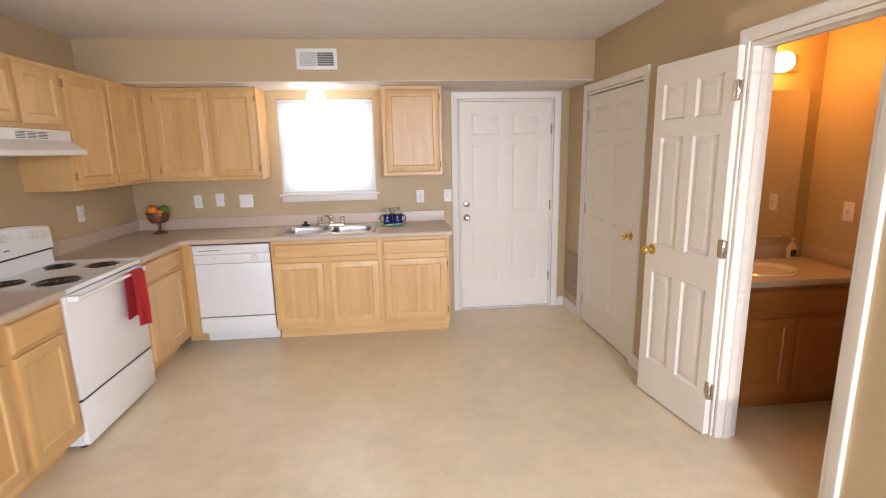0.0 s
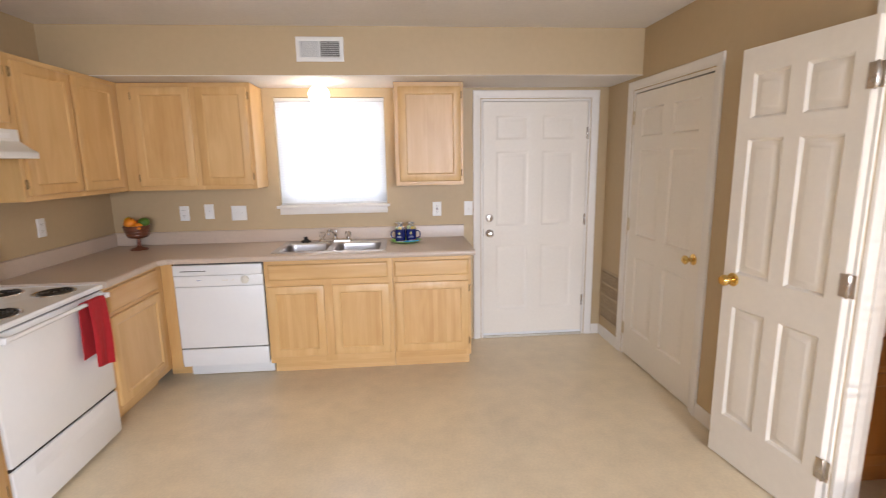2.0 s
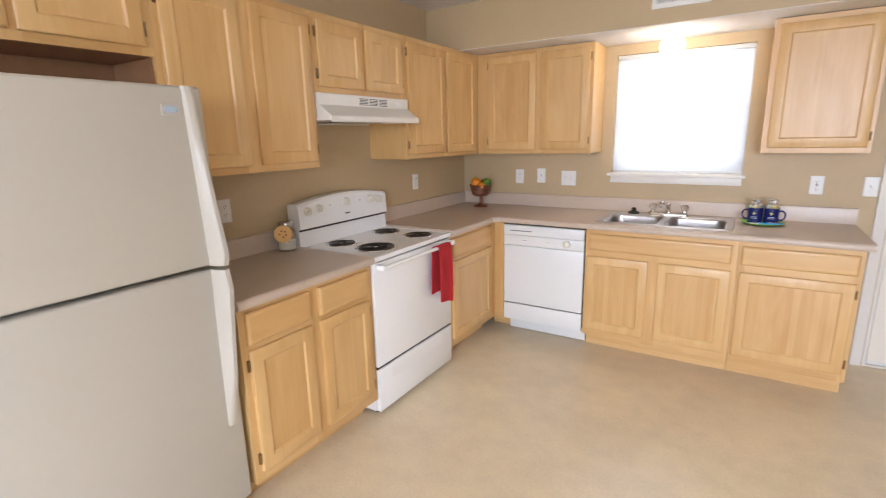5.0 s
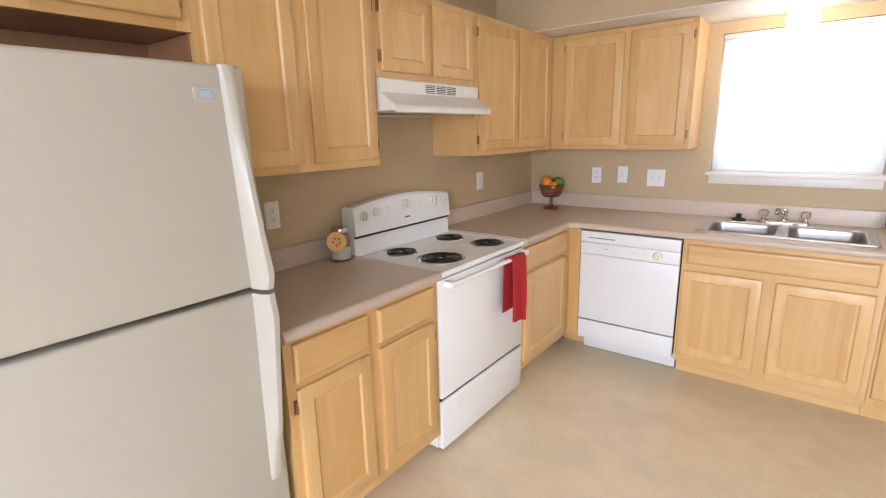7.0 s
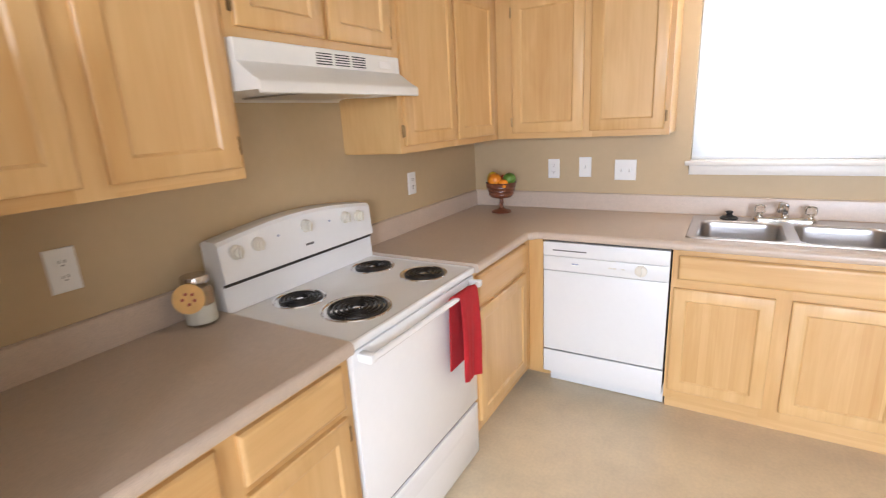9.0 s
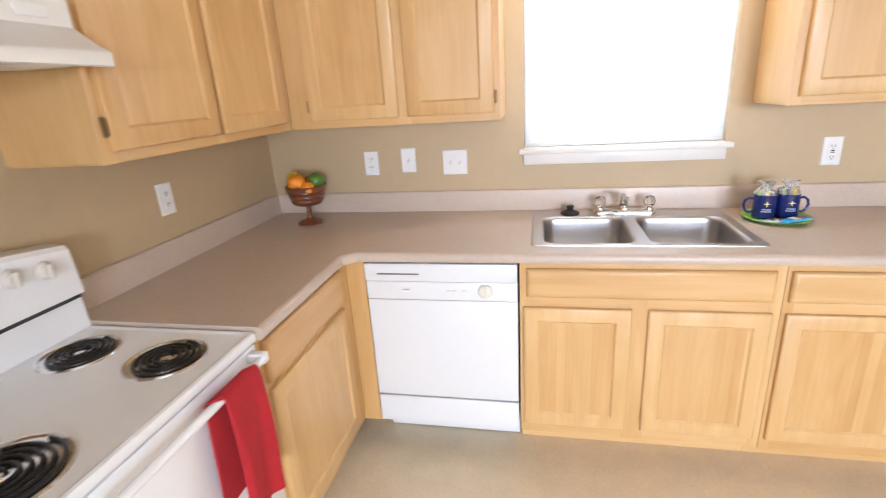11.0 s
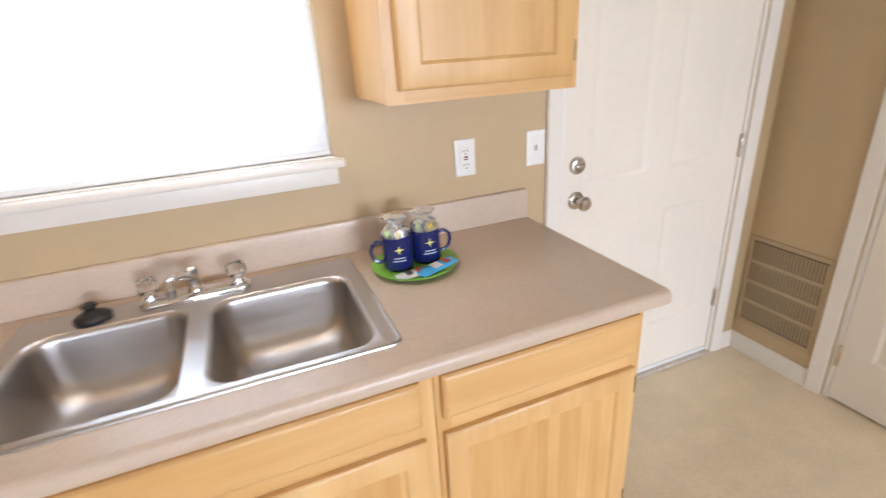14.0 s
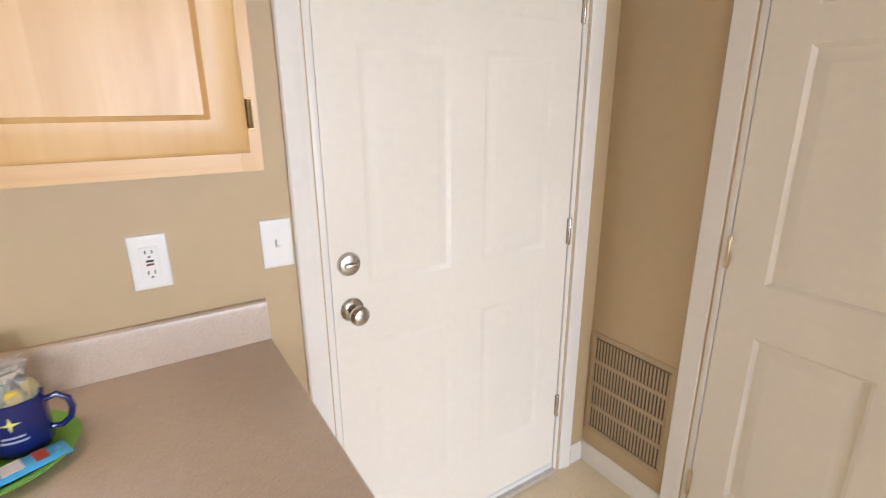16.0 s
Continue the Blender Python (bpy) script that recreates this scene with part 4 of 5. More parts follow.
# ---------------------------------------------------------------- refrigerator
fr = thing("refrigerator", WEST(0.730), "bisque top-freezer refrigerator with full-length handles", "refrigerator")
FW, FD = 0.757, 0.602
part("cabinet_body", boxed(0.004, FW - 0.004, -FD + 0.075, -0.04, 0.02, 1.655, bevel=0.006), BISQUE, fr)
for z0, z1, nm in ((1.062, 1.664, "freezer_door"), (0.09, 1.048, "fridge_door")):
    d = part(nm, boxed(0.0, FW, -FD, -FD + 0.068, z0, z1, bevel=0.012, seg=3), BISQUE, fr)
    part("gasket", boxed(0.012, FW - 0.012, -FD + 0.068, -FD + 0.0745, z0 + 0.01, z1 - 0.01), SLOT, d)
    # moulded handle down the free edge: full at the split, thinning away from it
    rows = []
    zs = [z0 + (z1 - z0) * k / 14 for k in range(15)]
    for z in zs:
        u = (z - z0) / (z1 - z0)
        far = u if nm == "freezer_door" else 1 - u
        if nm == "fridge_door" and z < 0.42:
            continue
        taper = min(1.0, (1 - far) * 9 + 0.45) if nm == "freezer_door" else min(1.0, max(0.15, (z - 0.42) * 5))
        end = 0.7 if (nm == "freezer_door" and u < 0.02) or (nm == "fridge_door" and u > 0.98) else 1.0
        depth = (0.018 + 0.056 * (1 - far) ** 1.6) * taper * end
        xa, xb = FW - 0.052 - 0.020 * far, FW - 0.002 - 0.030 * far
        rows.append([(xa, -FD + 0.002, z), (xa + 0.008, -FD - depth * 0.7, z), (xa + 0.02, -FD - depth, z), (xb - 0.012, -FD - depth, z), (xb - 0.001, -FD - depth * 0.7, z), (xb, -FD + 0.012, z)])
    part("handle", loft(B(), rows, True, True), BISQUE, d)
    if nm == "freezer_door":
        plate = part("badge_plate", boxed(FW - 0.142, FW - 0.082, -FD - 0.0022, -FD + 0.001, 1.570, 1.605, bevel=0.001, seg=1), BISQUE, d, "pale badge plate with an oval mark")
        bm = B()
        lathe(bm, [(0.024, -FD - 0.002), (0.022, -FD - 0.0045), (0.019, -FD - 0.0045), (0.019, -FD - 0.002)], 24, (0, 0, 0), "Y")
        for vtx in bm.verts:
            vtx.co = Vector((vtx.co.x + FW - 0.112, vtx.co.y, vtx.co.z * 0.5 + 1.589))
        part("badge_ring", bm, GREY_PRINT, d)
        bm = lathe(B(), [(0.0185, -FD - 0.0015), (0.0185, -FD - 0.0035), (0, -FD - 0.0035)], 24, (0, 0, 0), "Y")
        for vtx in bm.verts:
            vtx.co = Vector((vtx.co.x + FW - 0.112, vtx.co.y, vtx.co.z * 0.5 + 1.589))
        part("badge_oval", bm, BADGE_BLUE, d)
part("hinge_cap", boxed(0.02, 0.09, -FD + 0.02, -FD + 0.11, 1.655, 1.674, bevel=0.004), BISQUE, fr)
part("toe_grille", boxed(0.01, FW - 0.01, -FD + 0.05, -FD + 0.07, 0.015, 0.085, bevel=0.002), SLOT, fr)
for x in (0.06, FW - 0.06):
    for y in (-0.12, -FD + 0.12):
        part("foot", lathe(B(), [(0.02, 0), (0.02, 0.02), (0, 0.02)], 12, (x, y, 0)), BLACK, fr)
# thin dark panels give the niche over the refrigerator its shade
tagged(part("niche_side", boxed(WX + 0.014, WX + 0.285, 1.504, 1.512, 1.352, 1.788), SHADE_WOOD), "raw brown cabinet end panel beside the refrigerator, darkened for niche shade", "panel", kind="structure")
tagged(part("niche_panel", boxed(WX + 0.001, WX + 0.012, 0.70, 1.512, 1.30, 1.788), SHADE_WOOD), "brown panel standing in for niche shade on the wall behind the refrigerator", "panel", kind="structure")

# ---------------------------------------------------------------- kitchen window and blind
wx0, wx1, wz0, wz1 = WIN
win = tagged(new("window_1"), "white vinyl double-hung window behind a lowered blind", "window", kind="structure")
win.matrix_world = pose(wx0, NY, wz0)
ww, wh = wx1 - wx0, wz1 - wz0


def frame_ring(x0, x1, z0, z1, y0, y1, w):
    bm = B()
    rows = []
    for d, y in ((0, y0), (w, y0), (w, y1), (0, y1)):
        rows.append([(x0 + d, y, z0 + d), (x1 - d, y, z0 + d), (x1 - d, y, z1 - d), (x0 + d, y, z1 - d)])
    vs = [[bm.verts.new(p) for p in r] for r in rows]
    for a, b in zip(vs, vs[1:] + vs[:1]):
        for i in range(4):
            bm.faces.new((a[i], a[(i + 1) % 4], b[(i + 1) % 4], b[i]))
    return bm


part("window_frame", frame_ring(0.001, ww - 0.001, 0.001, wh - 0.001, 0.085, 0.138, 0.035), VINYL, win)
for z0, z1, y in ((0.036, wh / 2 + 0.02, 0.092), (wh / 2 - 0.02, wh - 0.036, 0.112)):
    s = part("sash", frame_ring(0.036, ww - 0.036, z0, z1, y, y + 0.018, 0.03), VINYL, win)
    g = part("pane", boxed(0.066, ww - 0.066, y + 0.007, y + 0.011, z0 + 0.03, z1 - 0.03), GLASS, s)
    g.visible_shadow = False
sill = tagged(new("window_sill"), "white painted wooden stool and apron under the window", "window sill", kind="structure")
sill.matrix_world = pose(0, NY, wz0)
part("stool", boxed(wx0 - 0.022, wx1 + 0.022, -0.04, -0.0005, -0.022, 0.0, bevel=0.004), TRIM, sill)
part("stool_inner", boxed(wx0 + 0.001, wx1 - 0.001, -0.0005, 0.084, -0.0, 0.004), TRIM, sill)
part("apron", boxed(wx0 - 0.002, wx1 + 0.002, -0.016, -0.0005, -0.072, -0.022, bevel=0.002), TRIM, sill)

blind = thing("window_blind", pose(wx0, NY + 0.03, wz0), "lowered white mini blind with closed slats", "window blind")
part("head_rail", boxed(0.004, ww - 0.004, -0.014, 0.014, wh - 0.028, wh - 0.002, bevel=0.002), VINYL, blind)
part("bottom_rail", boxed(0.006, ww - 0.006, -0.011, 0.011, 0.006, 0.02, bevel=0.003), VINYL, blind)
bm = B()
lx0, lx1 = 0.006, ww - 0.006
N = 5
rows = []
for k in range(N):
    v = -1 + 2 * k / (N - 1)
    rows.append([(lx0, 0.0125 * v, 0.0016 * (1 - v * v)), (lx1, 0.0125 * v, 0.0016 * (1 - v * v))])
vs = [[bm.verts.new(p) for p in r] for r in rows]
for a, b in zip(vs, vs[1:]):
    bm.faces.new((a[0], a[1], b[1], b[0]))
z = 0.03
first = None
tilt = 66
while z < wh - 0.03:
    m = pose(0, 0, z, tilt, 0, 0)
    if first is None:
        first = part("slat", bm, BLIND, blind, m=m)
    else:
        share("slat", first, blind, m)
    z += 0.0205
for x in (0.12, ww / 2, ww - 0.12):
    part("ladder_cord", tube(B(), [(x, -0.013, 0.02), (x, -0.013, wh - 0.03)], 0.0008, 5), VINYL, blind)
part("tilt_wand", tube(B(), [(0.085, -0.02, wh - 0.03), (0.085, -0.021, 0.22)], 0.003, 8), VINYL, blind)

# unseen room behind: wide shaded windows added for the fill lights, a narrow one with slats
w2 = tagged(new("added_window_2"), "unseen wide window added for a fill light, with a shade blocking the sun", "window", kind="structure")
w2.matrix_world = pose(SOUTH_FILL[0], SY - 0.04, SOUTH_FILL[2])
part("window_frame", frame_ring(0.001, SOUTH_FILL[1] - SOUTH_FILL[0] - 0.001, 0.001, SOUTH_FILL[3] - SOUTH_FILL[2] - 0.001, -0.07, -0.02, 0.05), VINYL, w2)
part("sun_block_shade", boxed(0.05, SOUTH_FILL[1] - SOUTH_FILL[0] - 0.05, -0.05, -0.046, 0.05, SOUTH_FILL[3] - SOUTH_FILL[2] - 0.05), VINYL, w2)
w5 = tagged(new("added_window_5"), "unseen wide window added for a fill light, with a shade blocking the sun", "window", kind="structure")
w5.matrix_world = pose(WEST_FILL[0], SY - 0.04, WEST_FILL[2])
part("window_frame", frame_ring(0.001, WEST_FILL[1] - WEST_FILL[0] - 0.001, 0.001, WEST_FILL[3] - WEST_FILL[2] - 0.001, -0.07, -0.02, 0.05), VINYL, w5)
part("sun_block_shade", boxed(0.05, WEST_FILL[1] - WEST_FILL[0] - 0.05, -0.05, -0.046, 0.05, WEST_FILL[3] - WEST_FILL[2] - 0.05), VINYL, w5)
# side window out of view, added to go with the east fill light
w4 = tagged(new("added_window_4"), "unseen side window added for the east fill light, with a blocking shade", "window", kind="structure")
w4.matrix_world = pose(EX + 0.06, EAST_FILL[1], EAST_FILL[2], 0, 0, -90)
part("window_frame", frame_ring(0.001, EAST_FILL[1] - EAST_FILL[0] - 0.001, 0.001, EAST_FILL[3] - EAST_FILL[2] - 0.001, 0.0, 0.05, 0.05), VINYL, w4)
part("sun_block_shade", boxed(0.05, EAST_FILL[1] - EAST_FILL[0] - 0.05, 0.02, 0.024, 0.05, EAST_FILL[3] - EAST_FILL[2] - 0.05), VINYL, w4)
tagged(part("window_3", frame_ring(SLIT[0] + 0.001, SLIT[1] - 0.001, SLIT[2] + 0.001, SLIT[3] - 0.001, SY - 0.11, SY - 0.06, 0.012), VINYL), "narrow white sidelight window", "window", kind="structure")
slats = thing("window_blind", pose(SLIT[0], SY - 0.03, SLIT[2]), "open white slatted blind in the narrow window", "window blind")
first = None
z = 0.03
while z < SLIT[3] - SLIT[2] - 0.01:
    m = pose(0, 0, z, 8, 0, 0)
    if first is None:
        first = part("slat", boxed(0.003, SLIT[1] - SLIT[0] - 0.003, -0.024, 0.024, -0.0012, 0.0012), VINYL, slats, m=m)
    else:
        share("slat", first, slats, m)
    z += 0.044

# ---------------------------------------------------------------- lamp on the bulkhead
lampholder = thing("ceiling_light", pose(-0.52, 4.0, SOF_Z), "lit opal globe lamp on a white holder under the bulkhead", "ceiling light")
part("canopy", lathe(B(), [(0.055, 0), (0.055, -0.008), (0.045, -0.02), (0.035, -0.026), (0, -0.026)], 28), PLATE, lampholder)
g = part("globe", lathe(B(), [(0.03, -0.024), (0.045, -0.035), (0.068, -0.06), (0.076, -0.088), (0.068, -0.116), (0.045, -0.138), (0.02, -0.147), (0, -0.148)], 28), GLOBE, lampholder, "glowing opal glass globe")
g.visible_shadow = False

# ---------------------------------------------------------------- air register in the bulkhead
reg = thing("air_register", pose(-0.613, SOF_Y, 2.184), "white steel air register in the bulkhead", "air vent")
RW2, RH2 = 0.31, 0.156
part("frame", rings(B(), 0, RW2, 0, RH2, [(0, -0.0005), (0.003, -0.005), (0.012, -0.008), (0.026, -0.006), (0.029, -0.001)], cap=False), PLATE, reg)
part("backing", boxed(0.027, RW2 - 0.027, -0.0015, -0.0005, 0.027, RH2 - 0.027), VENT_GREY, reg)
part("mullion", boxed(RW2 / 2 - 0.004, RW2 / 2 + 0.004, -0.007, -0.0015, 0.027, RH2 - 0.027), PLATE, reg)
f1 = f2 = None
for k in range(15):
    x = 0.032 + k * 0.0082
    if x > RW2 / 2 - 0.008:
        break
    m = pose(x, -0.004, 0.028, 0, 0, 40)
    f1 = share("louver", f1, reg, m) if f1 else part("louver", boxed(-0.0035, 0.0035, -0.0005, 0.0005, 0, RH2 - 0.056), PLATE, reg, m=m)
for k in range(8):
    z = 0.034 + k * 0.0125
    m = pose(RW2 / 2 + 0.004, -0.004, z, 35, 0, 0)
    f2 = share("louver", f2, reg, m) if f2 else part("louver", boxed(0, RW2 / 2 - 0.032, -0.004, 0.004, -0.0006, 0.0006), PLATE, reg, m=m)

# ---------------------------------------------------------------- return grille in the east wall
ret = thing("return_grille", EAST(4.296, EX, 0.152), "tan painted steel return air grille above the baseboard", "air vent")
GW, GH = 0.366, 0.446
part("frame", rings(B(), 0, GW, 0, GH, [(0, -0.0005), (0.002, -0.005), (0.018, -0.007), (0.024, -0.002)], cap=False), GRILLE, ret)
# dark sheet on the wall paints in the shade between the slats
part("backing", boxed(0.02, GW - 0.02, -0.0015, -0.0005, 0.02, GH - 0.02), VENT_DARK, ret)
rowh = (GH - 0.044) / 4
for k in range(1, 4):
    part("cross_bar", boxed(0.022, GW - 0.022, -0.006, -0.0015, 0.022 + k * rowh - 0.008, 0.022 + k * rowh + 0.008), GRILLE, ret)
f1 = None
for r in range(4):
    for k in range(23):
        m = pose(0.026 + k * (GW - 0.052) / 22, -0.004, 0.026 + r * rowh + 0.005)
        f1 = share("slat", f1, ret, m) if f1 else part("slat", boxed(-0.0036, 0.0036, -0.001, 0.001, 0, rowh - 0.016), GRILLE, ret, m=m)


# ---------------------------------------------------------------- wall plates
def wall_plate(m, kind, label, w=0.072, h=0.117):
    e = thing("wall_plate", m, label, "outlet" if kind != "toggle" else "light switch", "wall plates")
    part("cover", rings(B(), -w / 2, w / 2, -h / 2, h / 2, [(0, -0.0005), (0.0015, -0.004), (0.006, -0.006), (0.01, -0.006)]), PLATE, e)
    gangs = [0] if w < 0.1 else [-0.023, 0.023]
    for gx in gangs:
        if kind == "outlet":
            for z in (-0.02, 0.02):
                s = part("socket", loft(B(), [[(x + gx, y, zz + z) for x, zz in rounded(-0.016, 0.016, -0.013, 0.013, 0.009)] for y in (-0.0058, -0.0075)], False, True), PLATE, e)
                bm = B()
                for dx in (-0.006, 0.006):
                    box(bm, gx + dx - 0.0012, gx + dx + 0.0012, -0.008, -0.0072, z, z + 0.008)
                lathe(bm, [(0.0024, -0.0072), (0.0024, -0.008), (0, -0.008)], 8, (gx, 0, z - 0.006), "Y")
                part("slots", bm, SLOT, s)
            part("screw", lathe(B(), [(0.003, -0.0058), (0.003, -0.007), (0, -0.0072)], 10, (gx, 0, 0), "Y"), PLATE, e)
        elif kind == "gfci":
            s = part("socket", boxed(-0.017, 0.017, -0.0085, -0.0058, -0.034, 0.034, bevel=0.001, seg=1), PLATE, e)
            bm = B()
            for z in (-0.022, 0.022):
                for dx in (-0.006, 0.006):
                    box(bm, dx - 0.0012, dx + 0.0012, -0.009, -0.0083, z - 0.003, z + 0.005)
                lathe(bm, [(0.0024, -0.0083), (0.0024, -0.009), (0, -0.009)], 8, (0, 0, z - 0.009), "Y")
            part("slots", bm, SLOT, s)
            part("test_button", boxed(-0.007, 0.007, -0.0095, -0.0083, 0.0015, 0.006), BLACK, s)
            part("reset_button", boxed(-0.007, 0.007, -0.0095, -0.0083, -0.006, -0.0015), DULL_RED, s)
        else:
            part("toggle", loft(B(), [[(gx + x, y, z + dz) for x, z in ((-s, -s * 1.8), (s, -s * 1.8), (s, s * 1.8), (-s, s * 1.8))] for s, y, dz in ((0.0055, -0.0058, 0), (0.005, -0.009, 0.002), (0.0035, -0.018, 0.006))], False, True), PLATE, e)
            for z in (-0.03, 0.03):
                part("screw", lathe(B(), [(0.003, -0.0058), (0.003, -0.007), (0, -0.0072)], 10, (gx, 0, z), "Y"), PLATE, e)
    return e


wall_plate(NORTH(-1.665, NY, 1.148), "outlet", "white duplex outlet plate over the corner worktop")
wall_plate(NORTH(-1.475, NY, 1.158), "toggle", "white single switch plate on the tan wall")
wall_plate(NORTH(-1.247, NY, 1.142), "toggle", "wide white double switch plate beside the window", w=0.118)
wall_plate(NORTH(0.336, NY, 1.138), "gfci", "white safety outlet with test buttons on the tan wall")
wall_plate(NORTH(0.597, NY, 1.137), "toggle", "white switch plate beside the back door")
wall_plate(WEST(3.535, WX, 1.153), "outlet", "white duplex outlet plate between range and corner")
wall_plate(WEST(1.908, WX, 1.152), "outlet", "white duplex outlet plate over the short worktop")
wall_plate(pose(2.78, 2.352, 1.145, 0, 0, -90), "toggle", "almond switch plate on the bathroom wall")

# ---------------------------------------------------------------- fruit bowl
bowl = thing("fruit_bowl", pose(-1.925, 4.085, CT1), "reddish-brown turned wooden pedestal bowl of fruit", "bowl")
part("pedestal", lathe(B(), [(0.060, 0), (0.061, 0.006), (0.050, 0.014), (0.024, 0.020), (0.013, 0.030), (0.011, 0.050), (0.014, 0.058), (0.011, 0.066), (0.012, 0.082), (0.024, 0.090), (0.0, 0.090)], 28), BOWLWOOD, bowl)
prof = [(0.02, 0.088), (0.056, 0.092), (0.067, 0.099), (0.071, 0.108), (0.076, 0.112), (0.075, 0.118), (0.079, 0.130), (0.083, 0.134), (0.082, 0.140), (0.086, 0.152), (0.089, 0.156), (0.088, 0.162), (0.093, 0.178), (0.094, 0.184), (0.087, 0.184), (0.079, 0.145), (0.066, 0.112), (0.03, 0.101), (0, 0.1)]
part("dish", lathe(B(), prof, 32), BOWLWOOD, bowl)


def fruit(name, x, y, z, r, mat, label, squash=1.0, dimple=0.12):
    pts = []
    for i in range(13):
        a = -math.pi / 2 + math.pi * i / 12
        q = r * math.cos(a)
        h = r * squash * math.sin(a) * (1 - dimple * (1 - abs(math.cos(a))) ** 2)
        pts.append((max(0.0, q), h))
    ob = part(name, lathe(B(), pts, 20), mat)
    ob.matrix_world = pose(x, y, z, random.uniform(-25, 25), random.uniform(-25, 25), random.uniform(0, 90))
    part("stem", tube(B(), [(0, 0, r * squash * 0.82), (0.002, 0.001, r * squash + 0.006)], 0.002, 6), BOWLWOOD, ob)
    return tagged(ob, label, "fruit", "fruit in the bowl")


bx, by, bz = -1.925, 4.085, CT1 + 0.03
fruit("orange", bx - 0.02, by - 0.046, bz + 0.172, 0.041, ORANGE, "ripe orange in the wooden bowl")
fruit("lemon", bx - 0.058, by + 0.012, bz + 0.17, 0.036, LEMON, "yellow lemon in the wooden bowl", 1.2, 0)
fruit("green_apple", bx + 0.052, by + 0.006, bz + 0.174, 0.04, APPLE_G, "dark green apple in the wooden bowl", 0.9)
fruit("red_apple", bx + 0.008, by + 0.04, bz + 0.162, 0.036, APPLE_R, "red apple in the wooden bowl", 0.9)
fruit("orange", bx + 0.035, by - 0.05, bz + 0.146, 0.032, ORANGE, "small orange low in the bowl")
fruit("red_apple", bx + 0.0, by + 0.0, bz + 0.12, 0.04, APPLE_R, "red apple under the other fruit", 0.9)

# ---------------------------------------------------------------- plate with mugs
px, py = 0.072, 4.085
plate = tagged(part("plate", lathe(B(), [(0.07, 0.0), (0.085, 0.003), (0.118, 0.013), (0.12, 0.016), (0.117, 0.016), (0.084, 0.0065), (0.0, 0.0055)], 40), GREEN), "flat lime green plastic plate on the worktop", "plate")
plate.matrix_world = pose(px, py, CT1)


def star(bm, r, y):
    """A four-pointed star in the x-z plane."""
    pts = []
    for i in range(8):
        a = math.pi * i / 4
        q = r if i % 2 == 0 else r * 0.27
        if i in (2, 6):
            q = r * 1.05
        pts.append((q * math.sin(a), y, q * math.cos(a)))
    bm.faces.new([bm.verts.new(p) for p in pts])


def mug(m, side, label):
    e = thing("mug", m, label, "mug", "mugs on the plate")
    r, h = 0.041, 0.095
    part("cup", lathe(B(), [(r - 0.006, 0), (r - 0.002, 0.003), (r, 0.01), (r, h - 0.002), (r - 0.0015, h), (r - 0.004, h - 0.002), (r - 0.004, 0.012), (0, 0.009)], 36), BLUE, e)
    pts = [(side * (r - 0.003), 0, 0.075), (side * (r + 0.014), 0, 0.08), (side * (r + 0.028), 0, 0.068), (side * (r + 0.031), 0, 0.05), (side * (r + 0.026), 0, 0.032), (side * (r + 0.012), 0, 0.021), (side * (r - 0.003), 0, 0.024)]
    part("handle", tube(B(), pts, 0.0052, 10), BLUE, e)
    # print: star and two lines, bent round the cup
    for nm, mat, zc in (("star_print", YELLOW, 0.064), ("line_print", GREY_PRINT, 0.039)):
        bm = B()
        if nm == "star_print":
            star(bm, 0.0135, 0)
        else:
            for dz, wd in ((0.002, 0.015), (-0.006, 0.018)):
                for q in range(6):
                    xa, xb = -wd + wd * q / 3, -wd + wd * (q + 1) / 3
                    bm.faces.new([bm.verts.new(p) for p in ((xa, 0, dz - 0.0018), (xb, 0, dz - 0.0018), (xb, 0, dz + 0.0018), (xa, 0, dz + 0.0018))])
        for vtx in bm.verts:
            a = vtx.co.x / r
            vtx.co = Vector((math.sin(a) * (r + 0.0006), -math.cos(a) * (r + 0.0006), vtx.co.z + zc))
        part(nm, bm, mat, e)
    # crumpled clear wrap and sweets standing out of the cup
    rng = random.Random(int(1000 * m.translation.x) + 5)
    bm = lathe(B(), [(0.034, 0.07), (0.036, 0.09), (0.037, 0.10), (0.034, 0.110), (0.024, 0.118), (0.013, 0.123), (0.018, 0.132), (0.031, 0.146)], 18)
    for vtx in bm.verts:
        vtx.co += Vector((rng.uniform(-0.006, 0.006), rng.uniform(-0.006, 0.006), rng.uniform(-0.007, 0.007)))
    part("clear_wrap", bm, FILM, e, "crumpled clear wrap")
    for k, mat in enumerate((CANDY, PALE_FOIL, LEAFGREEN, CANDY, PALE_FOIL)):
        a = k * 1.7 + rng.uniform(0, 0.5)
        bm = loft(B(), [[(x, y, z) for x, y in rounded(-0.010 + d, 0.010 - d, -0.005 + d * 0.4, 0.005 - d * 0.4, 0.002)] for d, z in ((0.003, 0.0), (0.0, 0.008), (0.0, 0.03), (0.004, 0.036))], True, True)
        part("sweet", bm, mat, e, m=pose(0.019 * math.cos(a), 0.019 * math.sin(a), 0.079, rng.uniform(-20, 20), rng.uniform(-20, 20), rng.uniform(0, 90)))
    return e


mug(pose(px - 0.044, py + 0.006, CT1 + 0.0068, 0, 0, -10), -1, "cobalt blue mug with a yellow star, wrapped sweets inside")
mug(pose(px + 0.042, py + 0.016, CT1 + 0.0068, 0, 0, -3), 1, "cobalt blue mug with a yellow star beside its twin")


